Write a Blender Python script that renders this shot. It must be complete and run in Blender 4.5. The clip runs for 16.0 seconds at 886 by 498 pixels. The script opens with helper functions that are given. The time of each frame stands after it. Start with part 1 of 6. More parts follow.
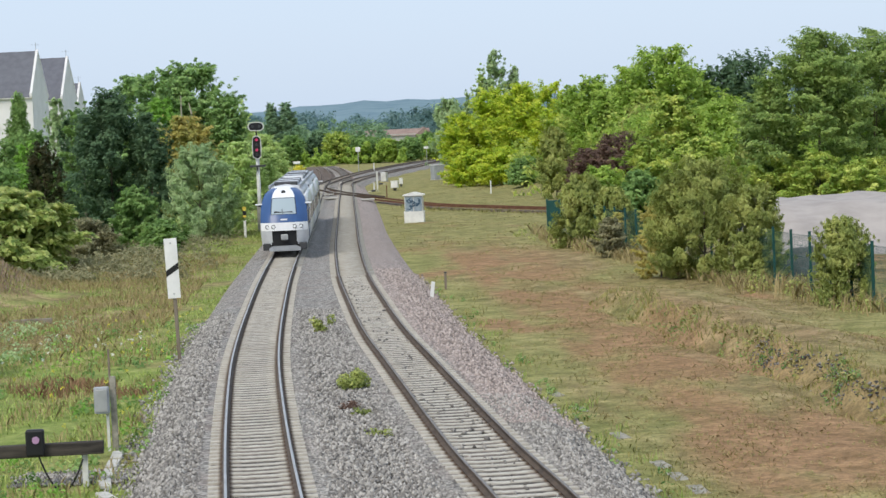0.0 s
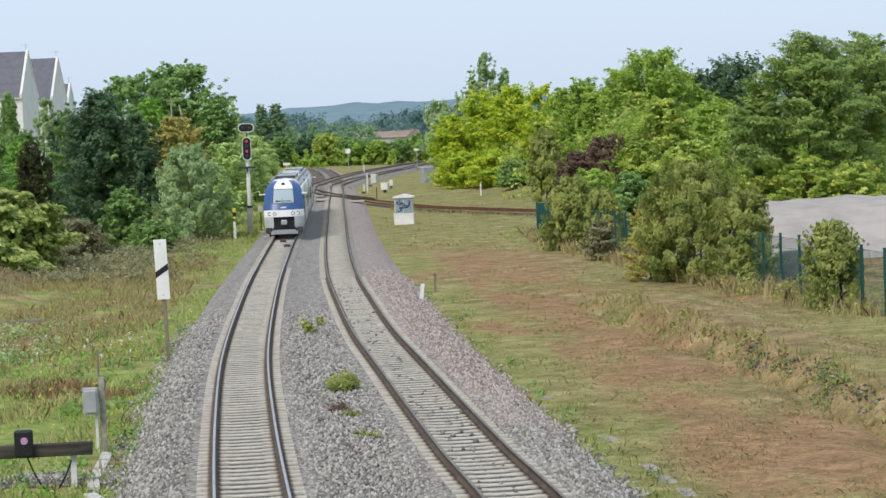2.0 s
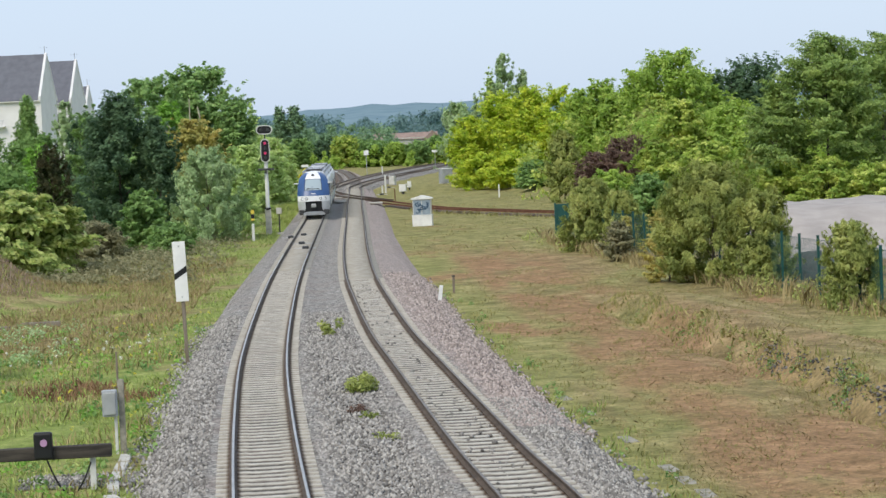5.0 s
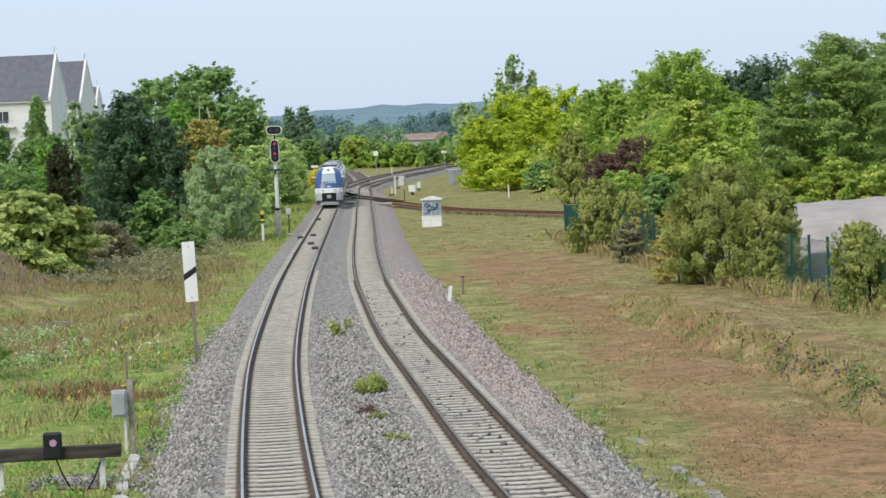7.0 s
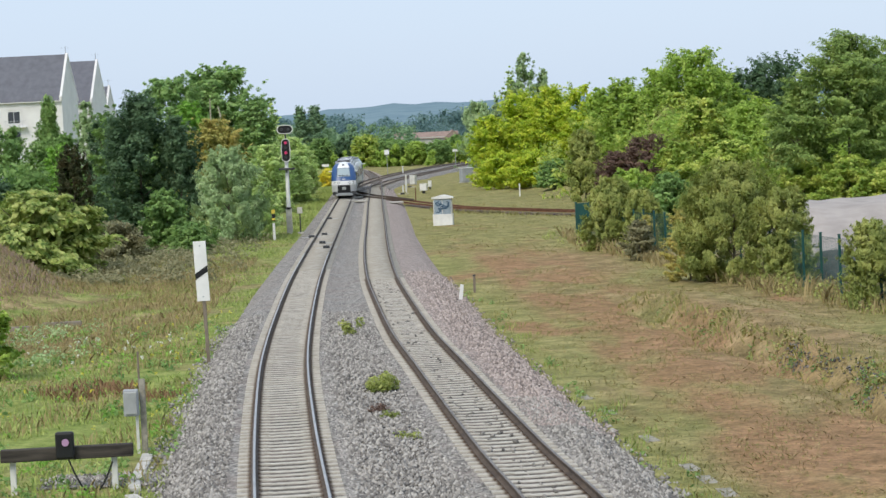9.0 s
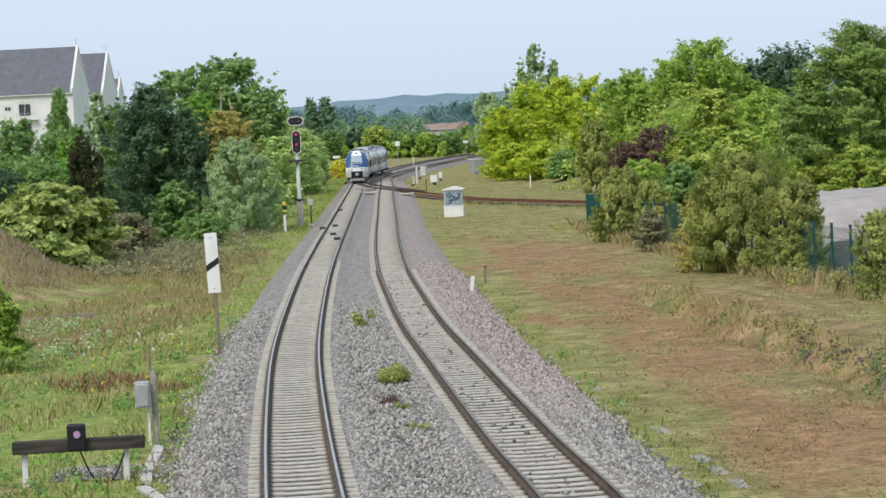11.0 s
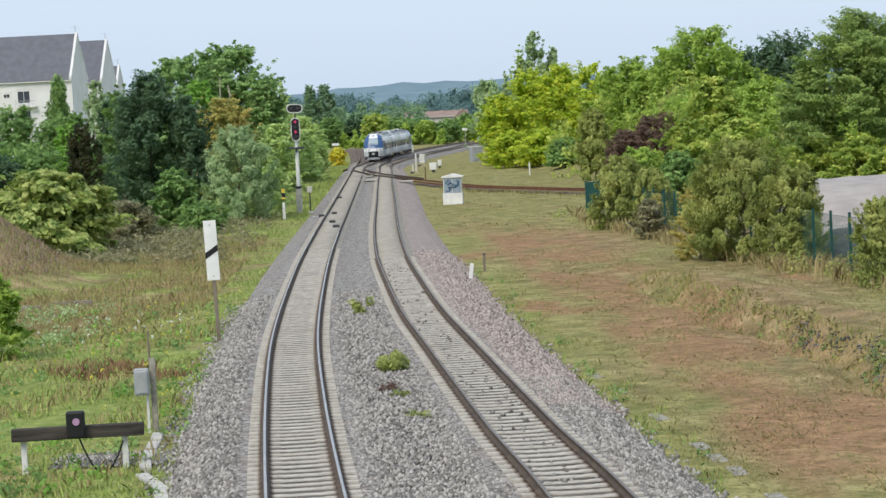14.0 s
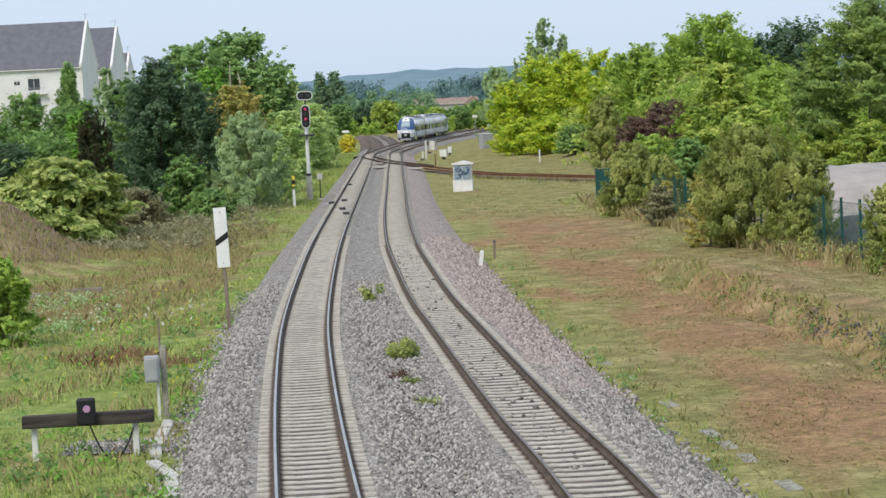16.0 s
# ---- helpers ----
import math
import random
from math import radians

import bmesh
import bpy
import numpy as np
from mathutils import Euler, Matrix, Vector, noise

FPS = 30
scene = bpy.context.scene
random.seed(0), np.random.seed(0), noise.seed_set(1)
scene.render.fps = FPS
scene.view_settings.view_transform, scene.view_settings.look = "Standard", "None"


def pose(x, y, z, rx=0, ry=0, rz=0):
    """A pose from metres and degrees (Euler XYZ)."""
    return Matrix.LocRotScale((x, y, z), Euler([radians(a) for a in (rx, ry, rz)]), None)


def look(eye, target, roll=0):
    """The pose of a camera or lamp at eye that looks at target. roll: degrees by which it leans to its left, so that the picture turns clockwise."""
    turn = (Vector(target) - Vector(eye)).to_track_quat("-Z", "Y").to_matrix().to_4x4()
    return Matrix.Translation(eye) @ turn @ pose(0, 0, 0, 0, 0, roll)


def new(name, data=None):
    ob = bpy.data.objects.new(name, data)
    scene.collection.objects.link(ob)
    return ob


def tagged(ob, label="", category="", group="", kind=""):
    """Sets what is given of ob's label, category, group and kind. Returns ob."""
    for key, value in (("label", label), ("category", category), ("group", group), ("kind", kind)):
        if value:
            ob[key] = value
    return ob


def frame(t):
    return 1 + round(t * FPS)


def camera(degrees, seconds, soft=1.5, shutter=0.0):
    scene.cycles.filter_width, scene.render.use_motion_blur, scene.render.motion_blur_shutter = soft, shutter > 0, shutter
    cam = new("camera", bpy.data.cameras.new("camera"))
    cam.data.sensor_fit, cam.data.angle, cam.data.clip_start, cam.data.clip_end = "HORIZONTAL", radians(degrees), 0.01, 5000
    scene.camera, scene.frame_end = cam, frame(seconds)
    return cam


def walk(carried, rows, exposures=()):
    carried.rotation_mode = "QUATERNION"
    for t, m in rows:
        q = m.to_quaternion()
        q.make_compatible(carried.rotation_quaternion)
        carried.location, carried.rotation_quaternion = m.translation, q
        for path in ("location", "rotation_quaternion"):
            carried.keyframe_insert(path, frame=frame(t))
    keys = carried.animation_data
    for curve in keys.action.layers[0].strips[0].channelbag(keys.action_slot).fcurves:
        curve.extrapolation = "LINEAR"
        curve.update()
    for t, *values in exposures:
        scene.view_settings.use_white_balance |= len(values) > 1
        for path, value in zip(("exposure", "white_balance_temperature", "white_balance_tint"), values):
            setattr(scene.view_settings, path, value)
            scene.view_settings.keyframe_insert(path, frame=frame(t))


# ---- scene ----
EYE = (0.0, 0.0, 7.25)
cam = camera(22.18, 16.0, soft=1.5)

# seconds, heading to the right, tilt down, lean of the picture, in degrees
AIM = [
    (0, 1.005, 3.130, 2.563), (0.5, 1.112, 3.167, 2.543), (1, 1.154, 3.121, 2.466), (1.5, 1.047, 3.109, 2.473),
    (2, 1.268, 3.088, 2.331), (2.5, 1.120, 3.061, 2.319), (3, 0.978, 3.064, 2.393), (3.5, 0.940, 3.064, 2.465),
    (4, 0.898, 3.065, 2.497), (6.5, 0.642, 2.970, 2.415), (7, 0.564, 3.002, 2.408), (7.5, 0.427, 3.240, 2.435),
    (8, 0.356, 3.345, 2.454), (8.5, 0.238, 3.113, 2.586), (9, 0.277, 3.026, 2.606), (9.5, 0.205, 3.179, 2.654),
    (12, -0.070, 3.285, 2.734), (12.5, -0.099, 3.436, 2.751), (13, -0.169, 3.430, 2.743), (13.5, -0.202, 3.376, 2.693),
    (14, 0.000, 3.548, 2.700), (14.5, 0.000, 3.832, 2.632), (15, -0.182, 3.870, 2.761), (15.5, -0.271, 3.816, 2.712),
    (16, -0.271, 3.863, 2.734),
]


def aimed(yaw, tilt, lean):
    y, p = radians(yaw), radians(tilt)
    way = Vector((math.sin(y) * math.cos(p), math.cos(y) * math.cos(p), -math.sin(p)))
    return look(EYE, Vector(EYE) + way * 100, -lean)


walk(cam, [(t, aimed(a, b, c)) for t, a, b, c in AIM])

# ---- sky and sun: thin bright overcast ----
world = bpy.data.worlds.new("sky")
scene.world = world
world.use_nodes = True
wn = world.node_tree.nodes
wn.clear()
sky = wn.new("ShaderNodeTexSky")
sky.sky_type = "NISHITA"
sky.sun_disc = False
sky.sun_elevation, sky.sun_rotation = radians(48), radians(215)
sky.air_density, sky.dust_density, sky.ozone_density = 1.0, 2.0, 1.5
veil = wn.new("ShaderNodeMix")
veil.data_type = "RGBA"
veil.inputs["Factor"].default_value = 0.75
veil.inputs["B"].default_value = (6.7, 8.0, 9.9, 1)
back = wn.new("ShaderNodeBackground")
back.inputs["Strength"].default_value = 0.098
wout = wn.new("ShaderNodeOutputWorld")
wl = world.node_tree.links
wl.new(sky.outputs["Color"], veil.inputs["A"])
wl.new(veil.outputs["Result"], back.inputs["Color"])
wl.new(back.outputs["Background"], wout.inputs["Surface"])

sun = new("sun", bpy.data.lights.new("sun", "SUN"))
sun.data.energy, sun.data.angle, sun.data.color = 2.15, radians(26), (1.0, 0.92, 0.80)
sun.matrix_world = look((-40, -60, 80), (0, 0, 0))
scene.view_settings.exposure = 0.2

# ---- materials ----


def rgb(c):
    return (c[0], c[1], c[2], 1)


class Mat:
    """A node material built step by step."""

    def __init__(self, name, rough=0.8, metal=0.0, spec=0.3):
        self.m = bpy.data.materials.new(name)
        self.m.use_nodes = True
        self.n, self.l = self.m.node_tree.nodes, self.m.node_tree.links
        self.b = self.n["Principled BSDF"]
        self.b.inputs["Roughness"].default_value = rough
        self.b.inputs["Metallic"].default_value = metal
        self.b.inputs["Specular IOR Level"].default_value = spec
        self.geo = self.n.new("ShaderNodeNewGeometry")
        self.pos = self.geo.outputs["Position"]

    def local(self):
        self.pos = self.n.new("ShaderNodeTexCoord").outputs["Object"]
        return self

    def noise(self, scale, detail=3.0, stretch=None, rough=0.55):
        src = self.pos
        if stretch:
            mp = self.n.new("ShaderNodeMapping")
            mp.inputs["Scale"].default_value = stretch
            self.l.new(src, mp.inputs["Vector"])
            src = mp.outputs["Vector"]
        t = self.n.new("ShaderNodeTexNoise")
        t.inputs["Scale"].default_value, t.inputs["Detail"].default_value = scale, detail
        t.inputs["Roughness"].default_value = rough
        self.l.new(src, t.inputs["Vector"])
        return t.outputs["Fac"]

    def ramp(self, fac, *stops):
        r = self.n.new("ShaderNodeValToRGB")
        e = r.color_ramp.elements
        while len(e) < len(stops):
            e.new(0.5)
        for el, (p, c) in zip(e, stops):
            el.position, el.color = p, rgb(c)
        self.l.new(fac, r.inputs["Fac"])
        return r.outputs["Color"]

    def level(self, fac, lo, hi):
        """0 below lo, 1 above hi."""
        r = self.n.new("ShaderNodeMapRange")
        r.interpolation_type = "SMOOTHSTEP"
        r.inputs["From Min"].default_value, r.inputs["From Max"].default_value = lo, hi
        self.l.new(fac, r.inputs["Value"])
        return r.outputs["Result"]

    def mix(self, fac, a, b, kind="MIX"):
        x = self.n.new("ShaderNodeMix")
        x.data_type, x.blend_type = "RGBA", kind
        for v, s in ((fac, x.inputs["Factor"]), (a, x.inputs["A"]), (b, x.inputs["B"])):
            if isinstance(v, (int, float)):
                s.default_value = v
            elif isinstance(v, tuple):
                s.default_value = rgb(v)
            else:
                self.l.new(v, s)
        return x.outputs["Result"]

    def colour(self, c):
        if isinstance(c, tuple):
            self.b.inputs["Base Color"].default_value = rgb(c)
        else:
            self.l.new(c, self.b.inputs["Base Color"])
        return self

    def bump(self, fac, strength=0.4, distance=0.02):
        u = self.n.new("ShaderNodeBump")
        u.inputs["Strength"].default_value, u.inputs["Distance"].default_value = strength, distance
        self.l.new(fac, u.inputs["Height"])
        self.l.new(u.outputs["Normal"], self.b.inputs["Normal"])
        return self

    def island(self):
        return self.geo.outputs["Random Per Island"]

    def thing(self):
        return self.n.new("ShaderNodeObjectInfo").outputs["Random"]


def paint(name, c, rough=0.5, metal=0.0, wear=0.25, scale=2.0):
    """Painted or bare sheet with faint stains."""
    k = Mat(name, rough, metal, 0.4).local()
    d = tuple(v * (1 - wear) for v in c)
    k.colour(k.ramp(k.noise(scale, 4), (0.35, d), (0.62, c)))
    return k.m


def leaf_mat(name, dark, mid, light, clump=0.75):
    """Foliage: tones that change from spray to spray and a little from leaf to leaf, some light through the leaf."""
    k = Mat(name, 0.6, 0, 0.28)
    dark, mid, light = (tuple(min(0.8, v * g) for v in c) for c, g in ((dark, 1.75), (mid, 1.75), (light, 1.7)))
    stops = ((0.0, dark), (0.45, mid), (1.0, light))
    leaf = k.ramp(k.island(), *stops)
    spray = k.ramp(k.level(k.noise(clump, 3, (1, 1, 1.5), 0.6), 0.32, 0.68), *stops)
    c = k.mix(0.62, leaf, spray)
    k.colour(c)
    tr = k.n.new("ShaderNodeBsdfTranslucent")
    k.l.new(c, tr.inputs["Color"])
    add = k.n.new("ShaderNodeMixShader")
    add.inputs["Fac"].default_value = 0.4
    out = k.n["Material Output"]
    k.l.new(k.b.outputs["BSDF"], add.inputs[1])
    k.l.new(tr.outputs["BSDF"], add.inputs[2])
    k.l.new(add.outputs["Shader"], out.inputs["Surface"])
    return k.m


KNOT = leaf_mat("knotweed_leaf", (0.055, 0.10, 0.02), (0.19, 0.25, 0.06), (0.42, 0.43, 0.165), 1.6)
CONIFER = leaf_mat("conifer_leaf", (0.025, 0.035, 0.015), (0.04, 0.05, 0.02), (0.08, 0.065, 0.03))
DARK = leaf_mat("dark_leaf", (0.034, 0.066, 0.034), (0.062, 0.11, 0.055), (0.105, 0.165, 0.08))
SILVER = leaf_mat("willow_leaf", (0.15, 0.22, 0.10), (0.24, 0.325, 0.16), (0.33, 0.40, 0.215))
MID = leaf_mat("mid_leaf", (0.06, 0.115, 0.032), (0.125, 0.21, 0.062), (0.225, 0.32, 0.105))
LINDEN = leaf_mat("linden_leaf", (0.095, 0.165, 0.055), (0.17, 0.265, 0.09), (0.27, 0.37, 0.135))
BRIGHT = leaf_mat("bright_leaf", (0.074, 0.158, 0.026), (0.137, 0.263, 0.042), (0.252, 0.399, 0.084))
MIDBRIGHT = leaf_mat("fresh_leaf", (0.10, 0.165, 0.028), (0.19, 0.28, 0.048), (0.34, 0.42, 0.095))
LIME = leaf_mat("acacia_leaf", (0.10, 0.185, 0.018), (0.28, 0.36, 0.03), (0.52, 0.52, 0.06))
LIMEDULL = leaf_mat("blossom_leaf", (0.085, 0.15, 0.026), (0.22, 0.30, 0.055), (0.46, 0.48, 0.13))
OLIVE = leaf_mat("tamarisk_leaf", (0.095, 0.125, 0.03), (0.20, 0.235, 0.065), (0.35, 0.36, 0.12))
ASH = leaf_mat("ash_leaf", (0.085, 0.14, 0.038), (0.16, 0.23, 0.064), (0.275, 0.335, 0.10))
YELLOWING = leaf_mat("yellowing_leaf", (0.15, 0.17, 0.045), (0.29, 0.27, 0.08), (0.42, 0.35, 0.12))
DRYHERB = leaf_mat("dry_herb_leaf", (0.10, 0.105, 0.05), (0.18, 0.175, 0.095), (0.27, 0.25, 0.15), 1.5)
GOLD = leaf_mat("gold_leaf", (0.40, 0.28, 0.03), (0.62, 0.42, 0.04), (0.75, 0.55, 0.08))
PURPLE = leaf_mat("purple_leaf", (0.065, 0.042, 0.033), (0.115, 0.075, 0.058), (0.18, 0.12, 0.09))
SOFT = leaf_mat("soft_leaf", (0.175, 0.245, 0.08), (0.295, 0.385, 0.135), (0.41, 0.49, 0.20))
# far trees: distance haze mixed into the green, paler and bluer
FARTREE = leaf_mat("hazed_leaf", (0.09, 0.15, 0.085), (0.135, 0.21, 0.115), (0.185, 0.265, 0.145), 0.3)

k = Mat("bark", 0.9)
k.colour(k.ramp(k.noise(3, 5, (1, 1, 0.3)), (0.3, (0.06, 0.05, 0.04)), (0.7, (0.20, 0.17, 0.13)))).bump(k.noise(12, 4), 0.6)
BARK = k.m
k = Mat("dead_wood", 0.9)
k.colour(k.ramp(k.noise(3, 4), (0.3, (0.32, 0.29, 0.22)), (0.7, (0.5, 0.46, 0.36))))
DEADWOOD = k.m

# ground: grass, moss and dry patches
k = Mat("meadow", 0.95, 0, 0.1)
sep = k.n.new("ShaderNodeSeparateXYZ")
k.l.new(k.pos, sep.inputs["Vector"])
green = k.ramp(k.noise(1.3, 5), (0.25, (0.13, 0.18, 0.04)), (0.5, (0.22, 0.27, 0.075)), (0.75, (0.33, 0.35, 0.13)))
dry = k.ramp(k.noise(0.9, 6), (0.25, (0.165, 0.125, 0.063)), (0.5, (0.265, 0.205, 0.105)), (0.75, (0.37, 0.30, 0.165)))
rust = k.ramp(k.noise(1.6, 5), (0.3, (0.22, 0.125, 0.07)), (0.7, (0.37, 0.225, 0.13)))
patch = k.level(k.noise(0.12, 5, (1.0, 0.35, 1)), 0.42, 0.60)
slant = k.n.new("ShaderNodeMath")
slant.operation = "MULTIPLY_ADD"
slant.inputs[1].default_value = 0.048
k.l.new(sep.outputs["Y"], slant.inputs[0])
k.l.new(sep.outputs["X"], slant.inputs[2])
worn = k.mix(1.0, k.level(slant.outputs[0], 8.3, 9.6), k.level(slant.outputs[0], 17.0, 12.5), "MULTIPLY")
rustp = k.mix(1.0, worn, k.level(k.noise(0.25, 5, (1.2, 0.35, 1)), 0.36, 0.55), "MULTIPLY")
rustp = k.mix(1.0, rustp, k.level(k.noise(0.13, 4, (1.3, 0.5, 1)), 0.56, 0.66), "LIGHTEN")
east = k.level(slant.outputs[0], 3.8, 6.4)
field = k.mix(patch, k.mix(0.58, green, dry), dry)
field = k.mix(k.level(slant.outputs[0], 8.3, 7.2), field, k.mix(0.5, green, dry))
field = k.mix(k.mix(1.0, rustp, k.mix(0.12, east, (0, 0, 0)), "MULTIPLY"), field, rust)
field = k.mix(k.mix(1.0, k.level(sep.outputs["Y"], 132, 160), k.level(k.noise(0.2, 4), 0.2, 0.5), "MULTIPLY"), field, k.mix(0.62, green, dry))
verge = k.mix(k.level(k.noise(0.22, 4), 0.45, 0.66), green, k.mix(0.75, green, dry))
strawzone = k.mix(1.0, k.level(sep.outputs["Y"], 78, 92), k.level(sep.outputs["Y"], 165, 125), "MULTIPLY")
strawzone = k.mix(1.0, strawzone, k.level(k.noise(0.3, 4), 0.33, 0.55), "MULTIPLY")
strawzone = k.mix(1.0, strawzone, k.level(sep.outputs["X"], -9.0, -11.5), "MULTIPLY")
verge = k.mix(strawzone, verge, dry)
tone = k.mix(east, verge, field)
tone = k.mix(k.level(sep.outputs["Y"], 500, 900), tone, (0.14, 0.20, 0.09))
fleck = k.ramp(k.noise(5.5, 8, None, 0.8), (0.30, (0.34, 0.35, 0.32)), (0.5, (1.0, 1.0, 1.0)), (0.70, (1.55, 1.5, 1.42)))
tone = k.mix(0.9, tone, fleck, "MULTIPLY")
clump = k.ramp(k.noise(0.9, 5, None, 0.65), (0.33, (0.78, 0.82, 0.74)), (0.66, (1.16, 1.14, 1.12)))
tone = k.mix(0.9, tone, clump, "MULTIPLY")
k.colour(tone).bump(k.noise(7, 6), 0.9, 0.08)
MEADOW = k.m


def stone_mat(name, a, b, c):
    k = Mat(name, 0.9, 0, 0.2)
    v = k.n.new("ShaderNodeTexVoronoi")
    v.inputs["Scale"].default_value = 9.5
    k.l.new(k.pos, v.inputs["Vector"])
    cell = k.n.new("ShaderNodeSeparateColor")
    k.l.new(v.outputs["Color"], cell.inputs["Color"])
    base = k.ramp(cell.outputs["Red"], (0.0, a), (0.5, b), (1.0, c))
    stain = k.noise(0.5, 4)
    base = k.mix(1.0, base, k.ramp(k.noise(3.2, 5, rough=0.7), (0.32, (0.62, 0.62, 0.62)), (0.66, (1.12, 1.12, 1.12))), "MULTIPLY")
    k.colour(k.mix(k.level(stain, 0.4, 0.7), base, k.mix(0.35, base, (0.27, 0.21, 0.18))))
    k.bump(v.outputs["Distance"], 1.0, 0.05)
    return k.m


def loose_mat(name, a, b, c):
    k = Mat(name, 0.9, 0, 0.2)
    k.colour(k.ramp(k.island(), (0.0, a), (0.5, b), (1.0, c)))
    return k.m


GREY3 = ((0.120, 0.112, 0.104), (0.280, 0.264, 0.240), (0.480, 0.455, 0.415))
PINK3 = ((0.186, 0.158, 0.144), (0.353, 0.298, 0.270), (0.521, 0.446, 0.405))
# stone between the sleepers, darkened to paint the shade in the gaps
GAP_SHADE3 = ((0.082, 0.075, 0.065), (0.132, 0.121, 0.104), (0.178, 0.164, 0.141))
BALLAST, BALLAST_PINK, BALLAST_GAP_SHADE = (stone_mat("ballast_grey", *GREY3), stone_mat("ballast_pink", *PINK3), stone_mat("ballast_gap_shade", *GAP_SHADE3))
BALLAST_RUST = stone_mat("ballast_rust", (0.07, 0.052, 0.042), (0.13, 0.10, 0.08), (0.21, 0.17, 0.14))
LOOSE_DARK = loose_mat("stone_dark", (0.06, 0.058, 0.055), (0.13, 0.125, 0.115), (0.27, 0.255, 0.235))
LOOSE, LOOSE_PINK = loose_mat("stone_grey", *GREY3), loose_mat("stone_pink", *PINK3)

k = Mat("sleeper_concrete", 0.85, 0, 0.2)
c = k.ramp(k.noise(4, 5), (0.3, (0.378, 0.351, 0.297)), (0.7, (0.567, 0.535, 0.468)))
c = k.mix(k.thing(), c, k.mix(0.25, c, (0.36, 0.31, 0.25)))
xs = k.n.new("ShaderNodeSeparateXYZ")
k.l.new(k.n.new("ShaderNodeTexCoord").outputs["Object"], xs.inputs["Vector"])
ab = k.n.new("ShaderNodeMath")
ab.operation = "ABSOLUTE"
k.l.new(xs.outputs["X"], ab.inputs[0])
df = k.n.new("ShaderNodeMath")
df.operation = "SUBTRACT"
df.inputs[1].default_value = 0.7535
k.l.new(ab.outputs[0], df.inputs[0])
ad = k.n.new("ShaderNodeMath")
ad.operation = "ABSOLUTE"
k.l.new(df.outputs[0], ad.inputs[0])
k.colour(k.mix(k.level(ad.outputs[0], 0.19, 0.09), c, (0.12, 0.085, 0.06))).bump(k.noise(40, 3), 0.3, 0.01)
SLEEPER = k.m
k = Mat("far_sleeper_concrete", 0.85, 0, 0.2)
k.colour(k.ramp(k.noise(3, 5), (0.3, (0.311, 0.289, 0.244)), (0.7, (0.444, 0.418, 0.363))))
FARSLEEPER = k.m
k = Mat("old_sleeper_wood", 0.9, 0, 0.2)
k.colour(k.ramp(k.noise(2, 5), (0.3, (0.17, 0.145, 0.12)), (0.7, (0.30, 0.265, 0.225))))
OLDSLEEPER = k.m
k = Mat("rail_side", 0.8, 0.0, 0.3)
k.colour(k.ramp(k.noise(2.5, 5), (0.3, (0.055, 0.040, 0.030)), (0.7, (0.13, 0.095, 0.07))))
RAILSIDE = k.m
k = Mat("rail_head", 0.42, 0.85, 0.5)
k.colour(k.ramp(k.noise(1.2, 3), (0.3, (0.44, 0.415, 0.39)), (0.7, (0.62, 0.59, 0.555))))
RAILHEAD = k.m
k = Mat("rail_head_dull", 0.55, 0.45, 0.4)
k.colour(k.ramp(k.noise(1.2, 3), (0.3, (0.15, 0.13, 0.115)), (0.7, (0.26, 0.235, 0.21))))
RAILDULL = k.m
k = Mat("rail_rust", 0.9, 0, 0.2)
k.colour(k.ramp(k.noise(1.5, 4), (0.3, (0.11, 0.05, 0.03)), (0.7, (0.20, 0.10, 0.06))))
RAILRUST = k.m
k = Mat("rail_brown", 0.85, 0, 0.2)
k.colour(k.ramp(k.noise(1.5, 4), (0.3, (0.12, 0.09, 0.07)), (0.7, (0.22, 0.175, 0.14))))
RAILBROWN = k.m
k = Mat("timber_dark", 0.9)
k.colour(k.ramp(k.noise(3, 5, (0.3, 3, 3)), (0.3, (0.022, 0.02, 0.018)), (0.75, (0.10, 0.085, 0.07)))).bump(k.noise(12, 4, (0.3, 3, 3)), 0.5)
TIMBER = k.m
k = Mat("post_wood", 0.9)
k.colour(k.ramp(k.noise(4, 5, (3, 3, 0.4)), (0.3, (0.13, 0.10, 0.075)), (0.75, (0.28, 0.24, 0.19)))).bump(k.noise(20, 4, (3, 3, 0.4)), 0.4)
POSTWOOD = k.m
WHITE = paint("white_paint", (0.80, 0.80, 0.78), 0.5, 0, 0.12)
OFFWHITE = paint("weathered_white", (0.66, 0.66, 0.62), 0.6, 0, 0.25)
GREY = paint("grey_sheet", (0.36, 0.38, 0.40), 0.55, 0.1, 0.2)
STEEL = paint("galvanised_steel", (0.50, 0.51, 0.51), 0.45, 0.6, 0.2)
BLACK = paint("black_paint", (0.012, 0.012, 0.013), 0.5, 0, 0.2)
DARKGREY = paint("dark_grey", (0.05, 0.052, 0.055), 0.6, 0, 0.3)
RUBBER = paint("black_rubber", (0.015, 0.015, 0.016), 0.8, 0, 0.2)
GREEN = paint("green_coating", (0.012, 0.075, 0.065), 0.5, 0, 0.2)
BLUEGRAF = paint("blue_spray", (0.04, 0.095, 0.16), 0.6, 0, 0.3, 6)
MOSSY = paint("mossy_concrete", (0.34, 0.32, 0.26), 0.9, 0, 0.45, 6)
CONCRETE = paint("concrete", (0.55, 0.53, 0.48), 0.85, 0, 0.3, 3)
YELLOWP = paint("yellow_paint", (0.70, 0.55, 0.08), 0.6, 0, 0.2)
TARP = paint("pale_fleece", (0.40, 0.36, 0.33), 0.9, 0, 0.22, 0.5)
DARKEARTH = paint("dark_earth", (0.11, 0.115, 0.11), 0.95, 0, 0.4, 1.5)
